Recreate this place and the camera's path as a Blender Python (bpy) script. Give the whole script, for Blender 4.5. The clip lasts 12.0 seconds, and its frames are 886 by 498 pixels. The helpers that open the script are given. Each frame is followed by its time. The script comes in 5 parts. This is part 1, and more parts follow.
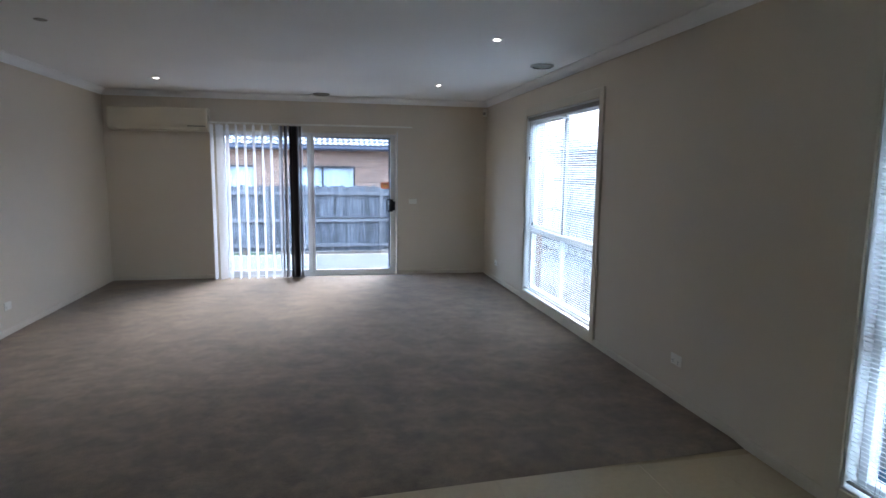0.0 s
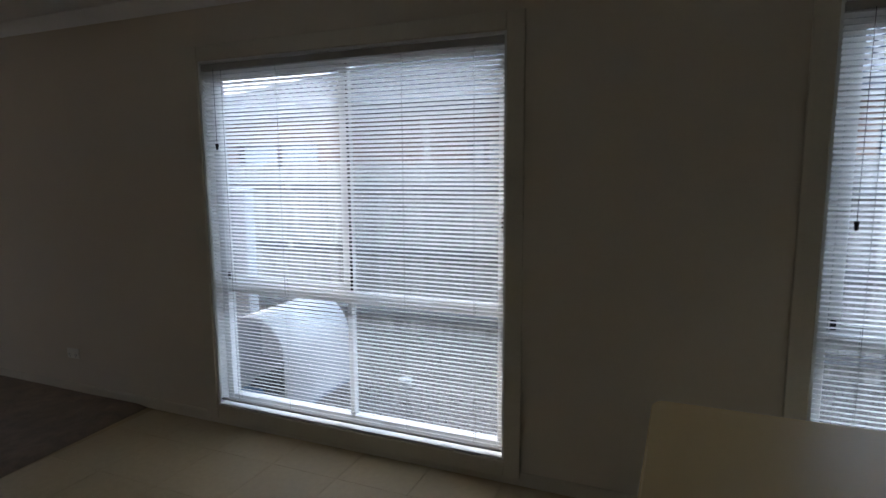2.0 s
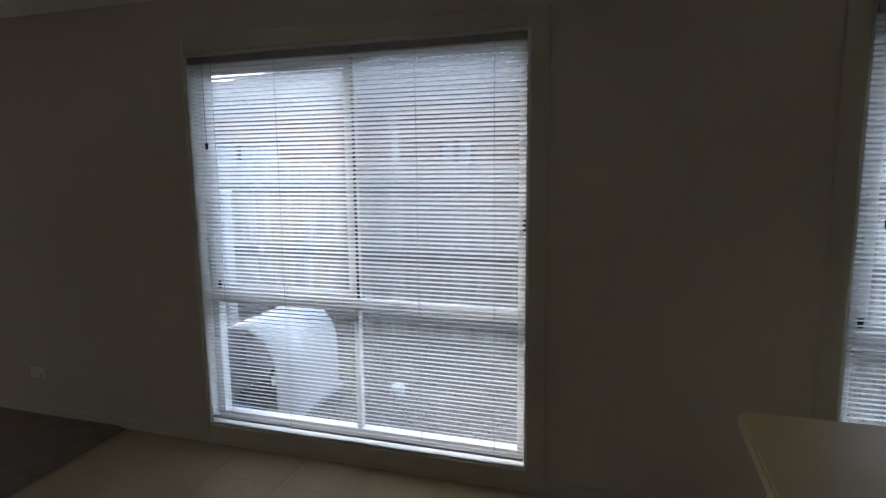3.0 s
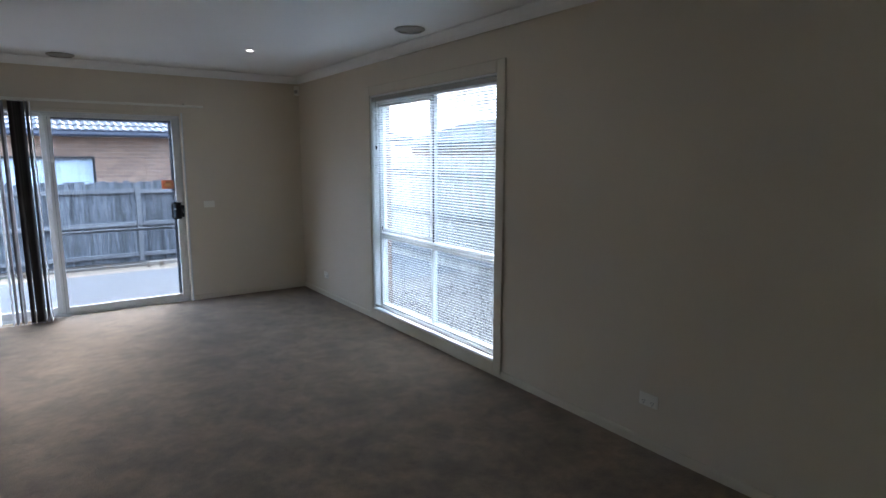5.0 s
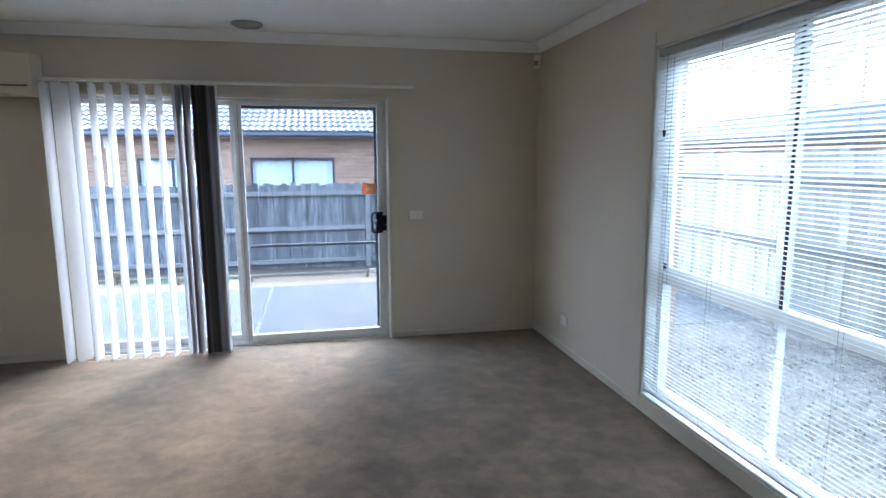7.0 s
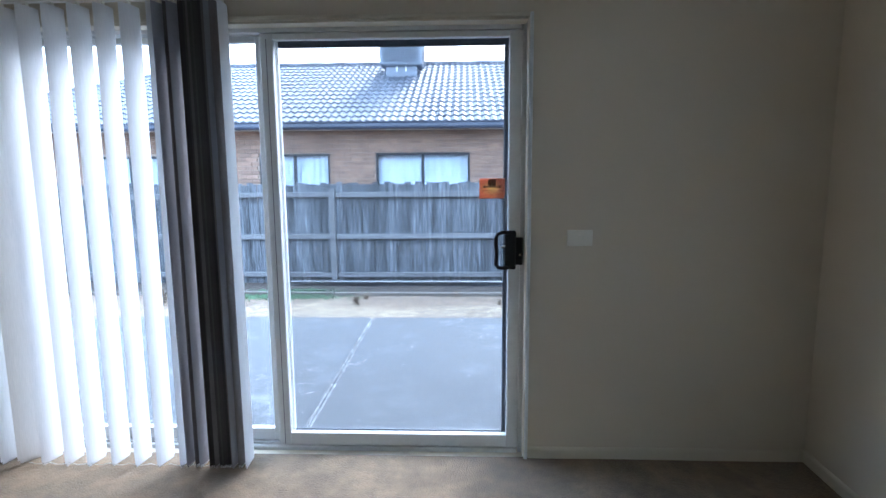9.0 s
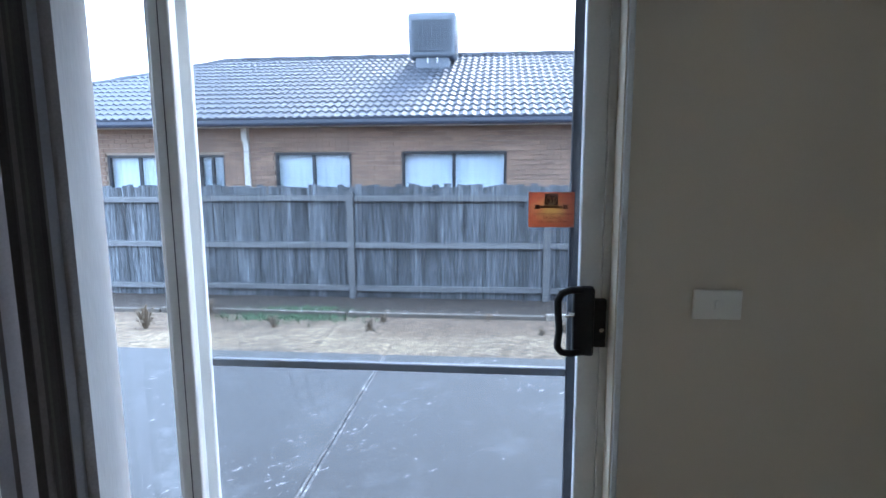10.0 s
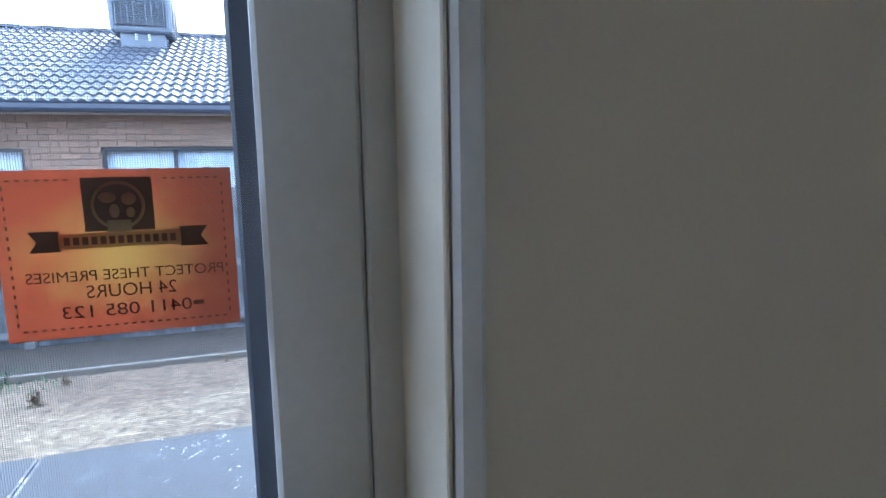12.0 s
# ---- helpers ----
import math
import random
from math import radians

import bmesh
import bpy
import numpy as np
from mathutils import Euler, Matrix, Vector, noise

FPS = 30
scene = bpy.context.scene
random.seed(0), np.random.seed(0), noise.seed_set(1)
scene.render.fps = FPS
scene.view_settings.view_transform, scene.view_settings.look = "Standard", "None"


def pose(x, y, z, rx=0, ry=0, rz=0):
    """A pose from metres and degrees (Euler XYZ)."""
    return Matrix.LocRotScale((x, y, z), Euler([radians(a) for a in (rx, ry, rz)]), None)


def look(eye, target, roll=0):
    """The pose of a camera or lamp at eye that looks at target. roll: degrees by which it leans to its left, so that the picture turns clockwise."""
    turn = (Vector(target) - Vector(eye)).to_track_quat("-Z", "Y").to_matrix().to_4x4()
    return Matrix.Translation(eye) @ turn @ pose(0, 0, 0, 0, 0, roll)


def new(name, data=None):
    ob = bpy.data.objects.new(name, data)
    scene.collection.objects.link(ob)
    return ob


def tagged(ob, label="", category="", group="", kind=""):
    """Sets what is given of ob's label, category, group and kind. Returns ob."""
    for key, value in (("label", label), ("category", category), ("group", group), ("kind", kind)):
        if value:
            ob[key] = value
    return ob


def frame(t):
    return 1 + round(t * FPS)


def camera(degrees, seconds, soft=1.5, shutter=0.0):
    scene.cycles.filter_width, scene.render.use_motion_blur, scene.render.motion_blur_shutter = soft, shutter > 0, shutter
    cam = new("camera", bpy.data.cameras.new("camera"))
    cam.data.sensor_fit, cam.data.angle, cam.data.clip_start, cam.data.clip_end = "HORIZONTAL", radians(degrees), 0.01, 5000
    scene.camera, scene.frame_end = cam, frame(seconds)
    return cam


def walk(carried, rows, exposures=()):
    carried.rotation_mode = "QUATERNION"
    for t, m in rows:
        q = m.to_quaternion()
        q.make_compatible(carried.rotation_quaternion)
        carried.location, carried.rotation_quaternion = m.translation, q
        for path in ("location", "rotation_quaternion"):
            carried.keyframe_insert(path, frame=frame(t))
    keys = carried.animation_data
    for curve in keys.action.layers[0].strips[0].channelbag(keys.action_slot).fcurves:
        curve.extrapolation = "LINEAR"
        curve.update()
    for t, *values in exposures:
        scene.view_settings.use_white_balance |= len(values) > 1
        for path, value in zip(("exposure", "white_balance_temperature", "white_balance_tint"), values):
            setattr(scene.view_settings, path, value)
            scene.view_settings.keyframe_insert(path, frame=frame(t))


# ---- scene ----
cam = camera(74.9, 12.0)
PATH = [
    (0, (-2.304, -8.43, 1.544), (-1.919, -6.486, 1.275), 0.7),
    (0.5, (-2.317, -8.64, 1.509), (-1.555, -6.809, 1.252), 0.7),
    (1, (-2.402, -8.8, 1.483), (-1.137, -7.27, 1.242), 0.5),
    (1.5, (-2.543, -8.896, 1.534), (-0.906, -7.777, 1.274), 0.1),
    (2, (-2.628, -8.961, 1.563), (-0.802, -8.192, 1.287), -0.4),
    (2.5, (-2.635, -8.914, 1.577), (-0.734, -8.361, 1.293), -0.7),
    (2.7, (-2.629, -8.81, 1.58), (-0.724, -8.272, 1.295), -0.7),
    (4.3, (-2.68, -7.492, 1.596), (-1.218, -6.161, 1.291), 0.2),
    (4.5, (-2.723, -7.314, 1.602), (-1.326, -5.916, 1.296), 0.2),
    (5, (-2.648, -6.844, 1.602), (-1.521, -5.222, 1.291), -0.0),
    (5.5, (-2.536, -6.367, 1.585), (-1.672, -4.59, 1.273), -0.1),
    (6, (-2.383, -5.896, 1.561), (-1.691, -4.045, 1.25), -0.1),
    (6.5, (-2.148, -5.429, 1.557), (-1.649, -3.516, 1.253), -0.2),
    (7, (-1.915, -4.914, 1.548), (-1.501, -2.981, 1.247), -0.2),
    (7.2, (-1.854, -4.693, 1.529), (-1.455, -2.756, 1.23), -0.2),
    (8.8, (-1.605, -2.946, 1.473), (-1.602, -0.969, 1.172), -0.7),
    (9, (-1.619, -2.655, 1.437), (-1.696, -0.678, 1.141), -0.4),
    (9.5, (-1.627, -2.058, 1.443), (-1.791, -0.086, 1.152), -0.2),
    (10, (-1.626, -1.447, 1.44), (-1.822, 0.521, 1.143), -0.3),
    (10.5, (-1.633, -0.947, 1.413), (-1.825, 1.022, 1.118), -0.1),
    (11, (-1.506, -0.485, 1.377), (-1.614, 1.491, 1.088), 0.1),
    (11.5, (-1.381, -0.316, 1.333), (-1.059, 1.639, 1.050), -0.2),
    (12, (-1.421, -0.266, 1.362), (-0.810, 1.614, 1.064), -0.9),
]
EXPOSURES = [(0.0, 2.85, 5950, 15), (0.5, 2.65, 6000, 16), (1.0, 2.5, 6400, 18), (1.5, 2.0, 6650, 19), (2.5, 1.55, 6900, 21), (4.5, 2.15, 6500, 16), (5.0, 2.45, 6150, 14), (5.5, 2.1, 5950, 12), (6.5, 2.36, 5950, 12), (7.0, 2.75, 6050, 12), (9.0, 2.5, 5800, 10), (10.0, 2.15, 5950, 11), (10.5, 2.05, 5950, 11), (11.5, 2.17, 5900, 11), (12.0, 2.42, 5850, 12)]
walk(cam, [(t, look(eye, target, roll)) for t, eye, target, roll in PATH], EXPOSURES)

# ---------------------------------------------------------------- light
world = bpy.data.worlds.new("overcast_sky")
scene.world = world
world.use_nodes = True
wn = world.node_tree.nodes
wl = world.node_tree.links
sky = wn.new("ShaderNodeTexSky")
sky.sky_type = "NISHITA"
sky.sun_disc = False
sky.sun_elevation = radians(30)
sky.sun_rotation = radians(20)
sky.dust_density = 4.0
sky.air_density = 1.0
cloud = wn.new("ShaderNodeMix")
cloud.data_type = "RGBA"
cloud.inputs["Factor"].default_value = 0.72
cloud.inputs["B"].default_value = (10.2, 13.0, 17.0, 1)
wl.new(sky.outputs["Color"], cloud.inputs["A"])
wl.new(cloud.outputs["Result"], wn["Background"].inputs["Color"])
wn["Background"].inputs["Strength"].default_value = 0.15

sun = new("sun", bpy.data.lights.new("sun", "SUN"))
sun.data.energy = 0.85
sun.data.angle = radians(26)
sun.data.color = (1.0, 0.98, 0.95)
sun.matrix_world = look((5.5, 15.0, 9.2), (0, 0, 0))


# ---------------------------------------------------------------- helpers for building
def link_mesh(name, bm, material):
    me = bpy.data.meshes.new(name)
    bm.normal_update()
    bm.to_mesh(me)
    bm.free()
    if material:
        me.materials.append(material)
    return me


def part(name, bm, material, parent=None, label="", smooth=False):
    ob = new(name, link_mesh(name, bm, material))
    if smooth:
        for p in ob.data.polygons:
            p.use_smooth = True
    if parent:
        ob.parent = parent
    if label:
        tagged(ob, label)
    return ob


def share(name, me, parent, m):
    ob = new(name, me)
    ob.parent = parent
    ob.matrix_basis = m
    return ob


def empty(name, x=0, y=0, z=0, label="", category="", group="", kind=""):
    ob = new(name)
    ob.empty_display_size = 0.1
    ob.matrix_basis = pose(x, y, z)
    return tagged(ob, label, category, group, kind)


def add_box(bm, x0, x1, y0, y1, z0, z1, bevel=0.0, segs=1):
    made = bmesh.ops.create_cube(bm, size=1.0)
    vs = made["verts"]
    for v in vs:
        v.co = Vector(((x0 + x1) / 2 + v.co.x * (x1 - x0), (y0 + y1) / 2 + v.co.y * (y1 - y0), (z0 + z1) / 2 + v.co.z * (z1 - z0)))
    if bevel > 0:
        es = list({e for v in vs for e in v.link_edges})
        bmesh.ops.bevel(bm, geom=es, offset=bevel, segments=segs, affect="EDGES", profile=0.5)
    return bm


def box(x0, x1, y0, y1, z0, z1, bevel=0.0, segs=1):
    return add_box(bmesh.new(), x0, x1, y0, y1, z0, z1, bevel, segs)


def add_cyl(bm, r0, r1, depth, m, segs=16):
    bmesh.ops.create_cone(bm, cap_ends=True, segments=segs, radius1=r0, radius2=r1, depth=depth, matrix=m)
    return bm


def cyl(r0, r1, depth, m, segs=16):
    return add_cyl(bmesh.new(), r0, r1, depth, m, segs)


def extrude_profile(profile, axis, a, b, origin=(0, 0, 0), flip=1):
    """A closed outline swept straight along an axis: profile gives (out, up) pairs."""
    bm = bmesh.new()
    rings = []
    for s in (a, b):
        ring = []
        for u, w in profile:
            if axis == "y":
                ring.append(bm.verts.new((origin[0] + flip * u, s, origin[2] + w)))
            else:
                ring.append(bm.verts.new((s, origin[1] + flip * u, origin[2] + w)))
        rings.append(ring)
    n = len(profile)
    for i in range(n):
        bm.faces.new((rings[0][i], rings[0][(i + 1) % n], rings[1][(i + 1) % n], rings[1][i]))
    bm.faces.new(rings[0])
    bm.faces.new(list(reversed(rings[1])))
    bmesh.ops.recalc_face_normals(bm, faces=bm.faces)
    return bm


def wall_mesh(axis, u0, u1, z0, z1, n0, n1, holes):
    """A wall with thickness n0..n1 and rectangular holes (ua, ub, za, zb) right through it."""
    us = sorted({u0, u1, *[h for hole in holes for h in hole[:2]]})
    zs = sorted({z0, z1, *[h for hole in holes for h in hole[2:]]})
    bm = bmesh.new()

    def at(u, n, z):
        return bm.verts.new((u, n, z) if axis == "x" else (n, u, z))

    def solid(i, j):
        if i < 0 or j < 0 or i >= len(us) - 1 or j >= len(zs) - 1:
            return False
        uc, zc = (us[i] + us[i + 1]) / 2, (zs[j] + zs[j + 1]) / 2
        return not any(h[0] < uc < h[1] and h[2] < zc < h[3] for h in holes)

    for i in range(len(us) - 1):
        for j in range(len(zs) - 1):
            if not solid(i, j):
                continue
            a, b, c, d = us[i], us[i + 1], zs[j], zs[j + 1]
            for n in (n0, n1):
                bm.faces.new((at(a, n, c), at(b, n, c), at(b, n, d), at(a, n, d)))
            if not solid(i - 1, j):
                bm.faces.new((at(a, n0, c), at(a, n1, c), at(a, n1, d), at(a, n0, d)))
            if not solid(i + 1, j):
                bm.faces.new((at(b, n0, c), at(b, n1, c), at(b, n1, d), at(b, n0, d)))
            if not solid(i, j - 1):
                bm.faces.new((at(a, n0, c), at(b, n0, c), at(b, n1, c), at(a, n1, c)))
            if not solid(i, j + 1):
                bm.faces.new((at(a, n0, d), at(b, n0, d), at(b, n1, d), at(a, n1, d)))
    bmesh.ops.remove_doubles(bm, verts=bm.verts, dist=1e-5)
    bmesh.ops.recalc_face_normals(bm, faces=bm.faces)
    return bm


def tube(points, r, segs=8):
    """A round bar bent through the points."""
    bm = bmesh.new()
    pts = [Vector(p) for p in points]
    rings = []
    side = None
    for i, p in enumerate(pts):
        d = (pts[min(i + 1, len(pts) - 1)] - pts[max(i - 1, 0)]).normalized()
        if side is None:
            side = d.orthogonal().normalized()
        side = (side - d * side.dot(d)).normalized()
        up = d.cross(side)
        rings.append([bm.verts.new(p + r * (math.cos(a) * side + math.sin(a) * up)) for a in [2 * math.pi * k / segs for k in range(segs)]])
    for a, b in zip(rings, rings[1:]):
        for k in range(segs):
            bm.faces.new((a[k], a[(k + 1) % segs], b[(k + 1) % segs], b[k]))
    bm.faces.new(list(reversed(rings[0])))
    bm.faces.new(rings[-1])
    bmesh.ops.recalc_face_normals(bm, faces=bm.faces)
    return bm


# ---------------------------------------------------------------- materials
def nodes_of(name):
    m = bpy.data.materials.new(name)
    m.use_nodes = True
    nt = m.node_tree
    return m, nt, nt.nodes, nt.links, nt.nodes["Principled BSDF"]


def coords(nt, where, stretch=(1, 1, 1)):
    if where == "world":
        src = nt.nodes.new("ShaderNodeNewGeometry").outputs["Position"]
    else:
        src = nt.nodes.new("ShaderNodeTexCoord").outputs["Object"]
    mp = nt.nodes.new("ShaderNodeMapping")
    mp.inputs["Scale"].default_value = stretch
    if where == "object":
        info = nt.nodes.new("ShaderNodeObjectInfo")
        off = nt.nodes.new("ShaderNodeVectorMath")
        off.operation = "SCALE"
        off.inputs[0].default_value = (37.0, 53.0, 71.0)
        nt.links.new(info.outputs["Random"], off.inputs["Scale"])
        nt.links.new(off.outputs["Vector"], mp.inputs["Location"])
    nt.links.new(src, mp.inputs["Vector"])
    return mp.outputs["Vector"]


def noise_of(nt, vec, scale, detail=4.0, rough=0.6):
    n = nt.nodes.new("ShaderNodeTexNoise")
    n.inputs["Scale"].default_value = scale
    n.inputs["Detail"].default_value = detail
    n.inputs["Roughness"].default_value = rough
    nt.links.new(vec, n.inputs["Vector"])
    return n.outputs["Fac"]


def ranged(nt, val, a, b, lo, hi):
    r = nt.nodes.new("ShaderNodeMapRange")
    r.inputs["From Min"].default_value = a
    r.inputs["From Max"].default_value = b
    r.inputs["To Min"].default_value = lo
    r.inputs["To Max"].default_value = hi
    nt.links.new(val, r.inputs["Value"])
    return r.outputs["Result"]


def times(nt, a, b, op="MULTIPLY"):
    n = nt.nodes.new("ShaderNodeMath")
    n.operation = op
    nt.links.new(a, n.inputs[0])
    if isinstance(b, float):
        n.inputs[1].default_value = b
    else:
        nt.links.new(b, n.inputs[1])
    return n.outputs[0]


def mixed(nt, fac, a, b):
    n = nt.nodes.new("ShaderNodeMix")
    n.data_type = "RGBA"
    if isinstance(fac, float):
        n.inputs["Factor"].default_value = fac
    else:
        nt.links.new(fac, n.inputs["Factor"])
    for key, v in (("A", a), ("B", b)):
        if isinstance(v, tuple):
            n.inputs[key].default_value = (*v, 1)
        else:
            nt.links.new(v, n.inputs[key])
    return n.outputs["Result"]


def scaled(nt, color, fac):
    n = nt.nodes.new("ShaderNodeVectorMath")
    n.operation = "SCALE"
    if isinstance(color, tuple):
        n.inputs[0].default_value = color
    else:
        nt.links.new(color, n.inputs[0])
    nt.links.new(fac, n.inputs["Scale"])
    return n.outputs["Vector"]


def bumped(nt, bsdf, height, strength, dist=0.002):
    b = nt.nodes.new("ShaderNodeBump")
    b.inputs["Strength"].default_value = strength
    b.inputs["Distance"].default_value = dist
    nt.links.new(height, b.inputs["Height"])
    nt.links.new(b.outputs["Normal"], bsdf.inputs["Normal"])


def surface(name, color, rough=0.6, metal=0.0, where="world", big=1.5, small=80.0, var=0.06, fine=0.05, bump=0.15, dist=0.001, rand=0.0, stretch=(1, 1, 1), dirt=None, dirt_amount=0.0):
    """Paint, plastic, timber and the like: base colour with two scales of variation, fine relief and optional stains."""
    m, nt, nd, ln, bsdf = nodes_of(name)
    v = coords(nt, where, stretch)
    n1 = noise_of(nt, v, big, 5.0)
    n2 = noise_of(nt, v, small, 3.0)
    f = times(nt, ranged(nt, n1, 0.3, 0.7, 1 - var, 1 + var), ranged(nt, n2, 0.3, 0.7, 1 - fine, 1 + fine))
    if rand > 0:
        info = nd.new("ShaderNodeObjectInfo")
        f = times(nt, f, ranged(nt, info.outputs["Random"], 0.0, 1.0, 1 - rand, 1 + rand))
    base = color
    if dirt:
        base = mixed(nt, ranged(nt, noise_of(nt, v, big * 2.7, 8.0, 0.7), 0.5, 0.75, 0.0, dirt_amount), color, dirt)
    ln.new(scaled(nt, base, f), bsdf.inputs["Base Color"])
    ln.new(ranged(nt, n1, 0.3, 0.7, max(rough - 0.07, 0.02), min(rough + 0.07, 1.0)), bsdf.inputs["Roughness"])
    bsdf.inputs["Metallic"].default_value = metal
    bumped(nt, bsdf, n2, bump, dist)
    return m


WALL = surface("wall_paint", (0.645, 0.565, 0.445), 0.62, big=0.8, small=260, var=0.03, fine=0.02, bump=0.12, dist=0.0006)
TRIM = surface("trim_paint", (0.625, 0.56, 0.44), 0.45, big=3, small=90, var=0.03, fine=0.02, bump=0.06, dist=0.0005)
REVEAL = surface("white_gloss_paint", (0.77, 0.77, 0.74), 0.4, big=3, small=90, var=0.04, fine=0.02, bump=0.06, dist=0.0005, dirt=(0.55, 0.53, 0.48), dirt_amount=0.25)
CEILING = surface("ceiling_paint", (0.88, 0.88, 0.86), 0.8, big=0.7, small=300, var=0.02, fine=0.02, bump=0.1, dist=0.0005)
ALU = surface("cream_aluminium", (0.66, 0.665, 0.655), 0.38, where="world", big=4, small=120, var=0.04, fine=0.03, bump=0.05, dist=0.0004, dirt=(0.45, 0.43, 0.39), dirt_amount=0.2)
ALU_DARK = surface("dark_aluminium", (0.045, 0.053, 0.070), 0.4, big=4, small=150, var=0.1, fine=0.06, bump=0.05)
PLASTIC = surface("white_plastic", (0.80, 0.77, 0.68), 0.35, big=6, small=200, var=0.03, fine=0.02, bump=0.04)
BLACK = surface("black_plastic", (0.008, 0.009, 0.011), 0.8, big=30, small=300, var=0.2, fine=0.1, bump=0.1)
CHROME = surface("chrome", (0.7, 0.7, 0.7), 0.2, 1.0, big=20, small=200)
TILE = surface("floor_tile_glaze", (0.45, 0.345, 0.205), 0.55, big=1.2, small=30, var=0.05, fine=0.04, bump=0.02, rand=0.0)
GROUT = surface("grout", (0.42, 0.32, 0.19), 0.9, big=5, small=200, var=0.1, fine=0.1, bump=0.2)
BENCH = surface("cream_laminate", (0.60, 0.435, 0.215), 0.42, big=3, small=500, var=0.02, fine=0.05, bump=0.03)
AC_CREAM = surface("aged_cream_plastic", (0.66, 0.585, 0.44), 0.4, big=3, small=300, var=0.03, fine=0.02, bump=0.03)
BODY = surface("cabinet_board", (0.6, 0.56, 0.47), 0.5, big=2, small=200, var=0.03, fine=0.02, bump=0.04)
GREY_VENT = surface("vent_plastic", (0.36, 0.34, 0.31), 0.55, big=8, small=200, var=0.06, fine=0.04)
SLAT_DARK = surface("vent_dark", (0.05, 0.05, 0.05), 0.8)
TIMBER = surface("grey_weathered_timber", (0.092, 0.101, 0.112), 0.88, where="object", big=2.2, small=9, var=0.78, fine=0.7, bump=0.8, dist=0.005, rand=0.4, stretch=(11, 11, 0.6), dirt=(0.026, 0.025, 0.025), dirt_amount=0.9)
# Paler copy of the fence timber, the side yard's brightness put into its colour.
TIMBER_BRIGHTENED = surface("brightened_weathered_timber", (0.33, 0.32, 0.295), 0.88, where="object", big=2.2, small=9, var=0.35, fine=0.3, bump=0.8, dist=0.005, rand=0.25, stretch=(11, 11, 0.6), dirt=(0.17, 0.16, 0.145), dirt_amount=0.8)
RAIL = surface("grey_rail_timber", (0.135, 0.138, 0.142), 0.88, where="object", big=2.0, small=8, var=0.22, fine=0.18, bump=0.5, dist=0.003, rand=0.12, stretch=(1, 14, 14), dirt=(0.07, 0.068, 0.07), dirt_amount=0.8)
BRICK = surface("brown_brick", (0.26, 0.168, 0.122), 0.9, where="object", big=6, small=60, var=0.14, fine=0.16, bump=0.5, dist=0.003, rand=0.2)
MORTAR = surface("mortar", (0.36, 0.29, 0.235), 0.95, big=4, small=120, var=0.12, fine=0.1, bump=0.5)
JOINT = surface("worn_joint", (0.12, 0.125, 0.13), 0.95, big=6, small=60, var=0.4, fine=0.4, bump=0.6, dirt=(0.55, 0.56, 0.57), dirt_amount=1.0)
ROOF = surface("charcoal_roof_tile", (0.058, 0.067, 0.086), 0.5, where="object", big=5, small=70, var=0.18, fine=0.18, bump=0.5, dist=0.003, rand=0.2, dirt=(0.13, 0.125, 0.12), dirt_amount=0.35)
GUTTER = surface("dark_blue_gutter", (0.028, 0.035, 0.055), 0.4, big=1, small=90, var=0.1, fine=0.05)
WIN_BLACK = surface("black_window_frame", (0.015, 0.016, 0.02), 0.4)
CURTAIN = surface("white_curtain", (0.74, 0.77, 0.80), 0.9, where="world", big=1.6, small=30, var=0.08, fine=0.05, bump=0.3)
PIPE = surface("pale_downpipe", (0.58, 0.56, 0.52), 0.5, big=2, small=70, var=0.06, fine=0.04)
COOLER = surface("grey_cooler_plastic", (0.15, 0.17, 0.20), 0.6, big=3, small=60, var=0.08, fine=0.05)
COOLER_DARK = surface("cooler_pad", (0.05, 0.056, 0.066), 0.85, big=12, small=140, var=0.3, fine=0.3, bump=0.8, dist=0.01)
SLEEPER = surface("pale_sleeper", (0.105, 0.092, 0.078), 0.9, where="object", big=2, small=9, var=0.2, fine=0.2, bump=0.5, dist=0.004, rand=0.15, stretch=(1, 12, 12))
SLEEPER_PALE = surface("new_pale_sleeper", (0.23, 0.20, 0.17), 0.9, where="object", big=2, small=9, var=0.2, fine=0.2, bump=0.5, dist=0.004, stretch=(1, 12, 12))
KENNEL = surface("white_kennel_plastic", (0.38, 0.40, 0.42), 0.4, big=3, small=100, var=0.03, fine=0.02)
DRY_STALK = surface("dry_stalk", (0.13, 0.10, 0.07), 0.9, where="object", big=30, small=200, var=0.3, fine=0.2)
GREEN = surface("weed_green", (0.055, 0.115, 0.055), 0.8, where="world", big=6, small=60, var=0.35, fine=0.3)
BLUE_CLOTH = surface("blue_cloth", (0.06, 0.17, 0.32), 0.9, big=20, small=200, var=0.2)
DARK_PAINT = surface("sign_ink", (0.17, 0.09, 0.06), 0.6)


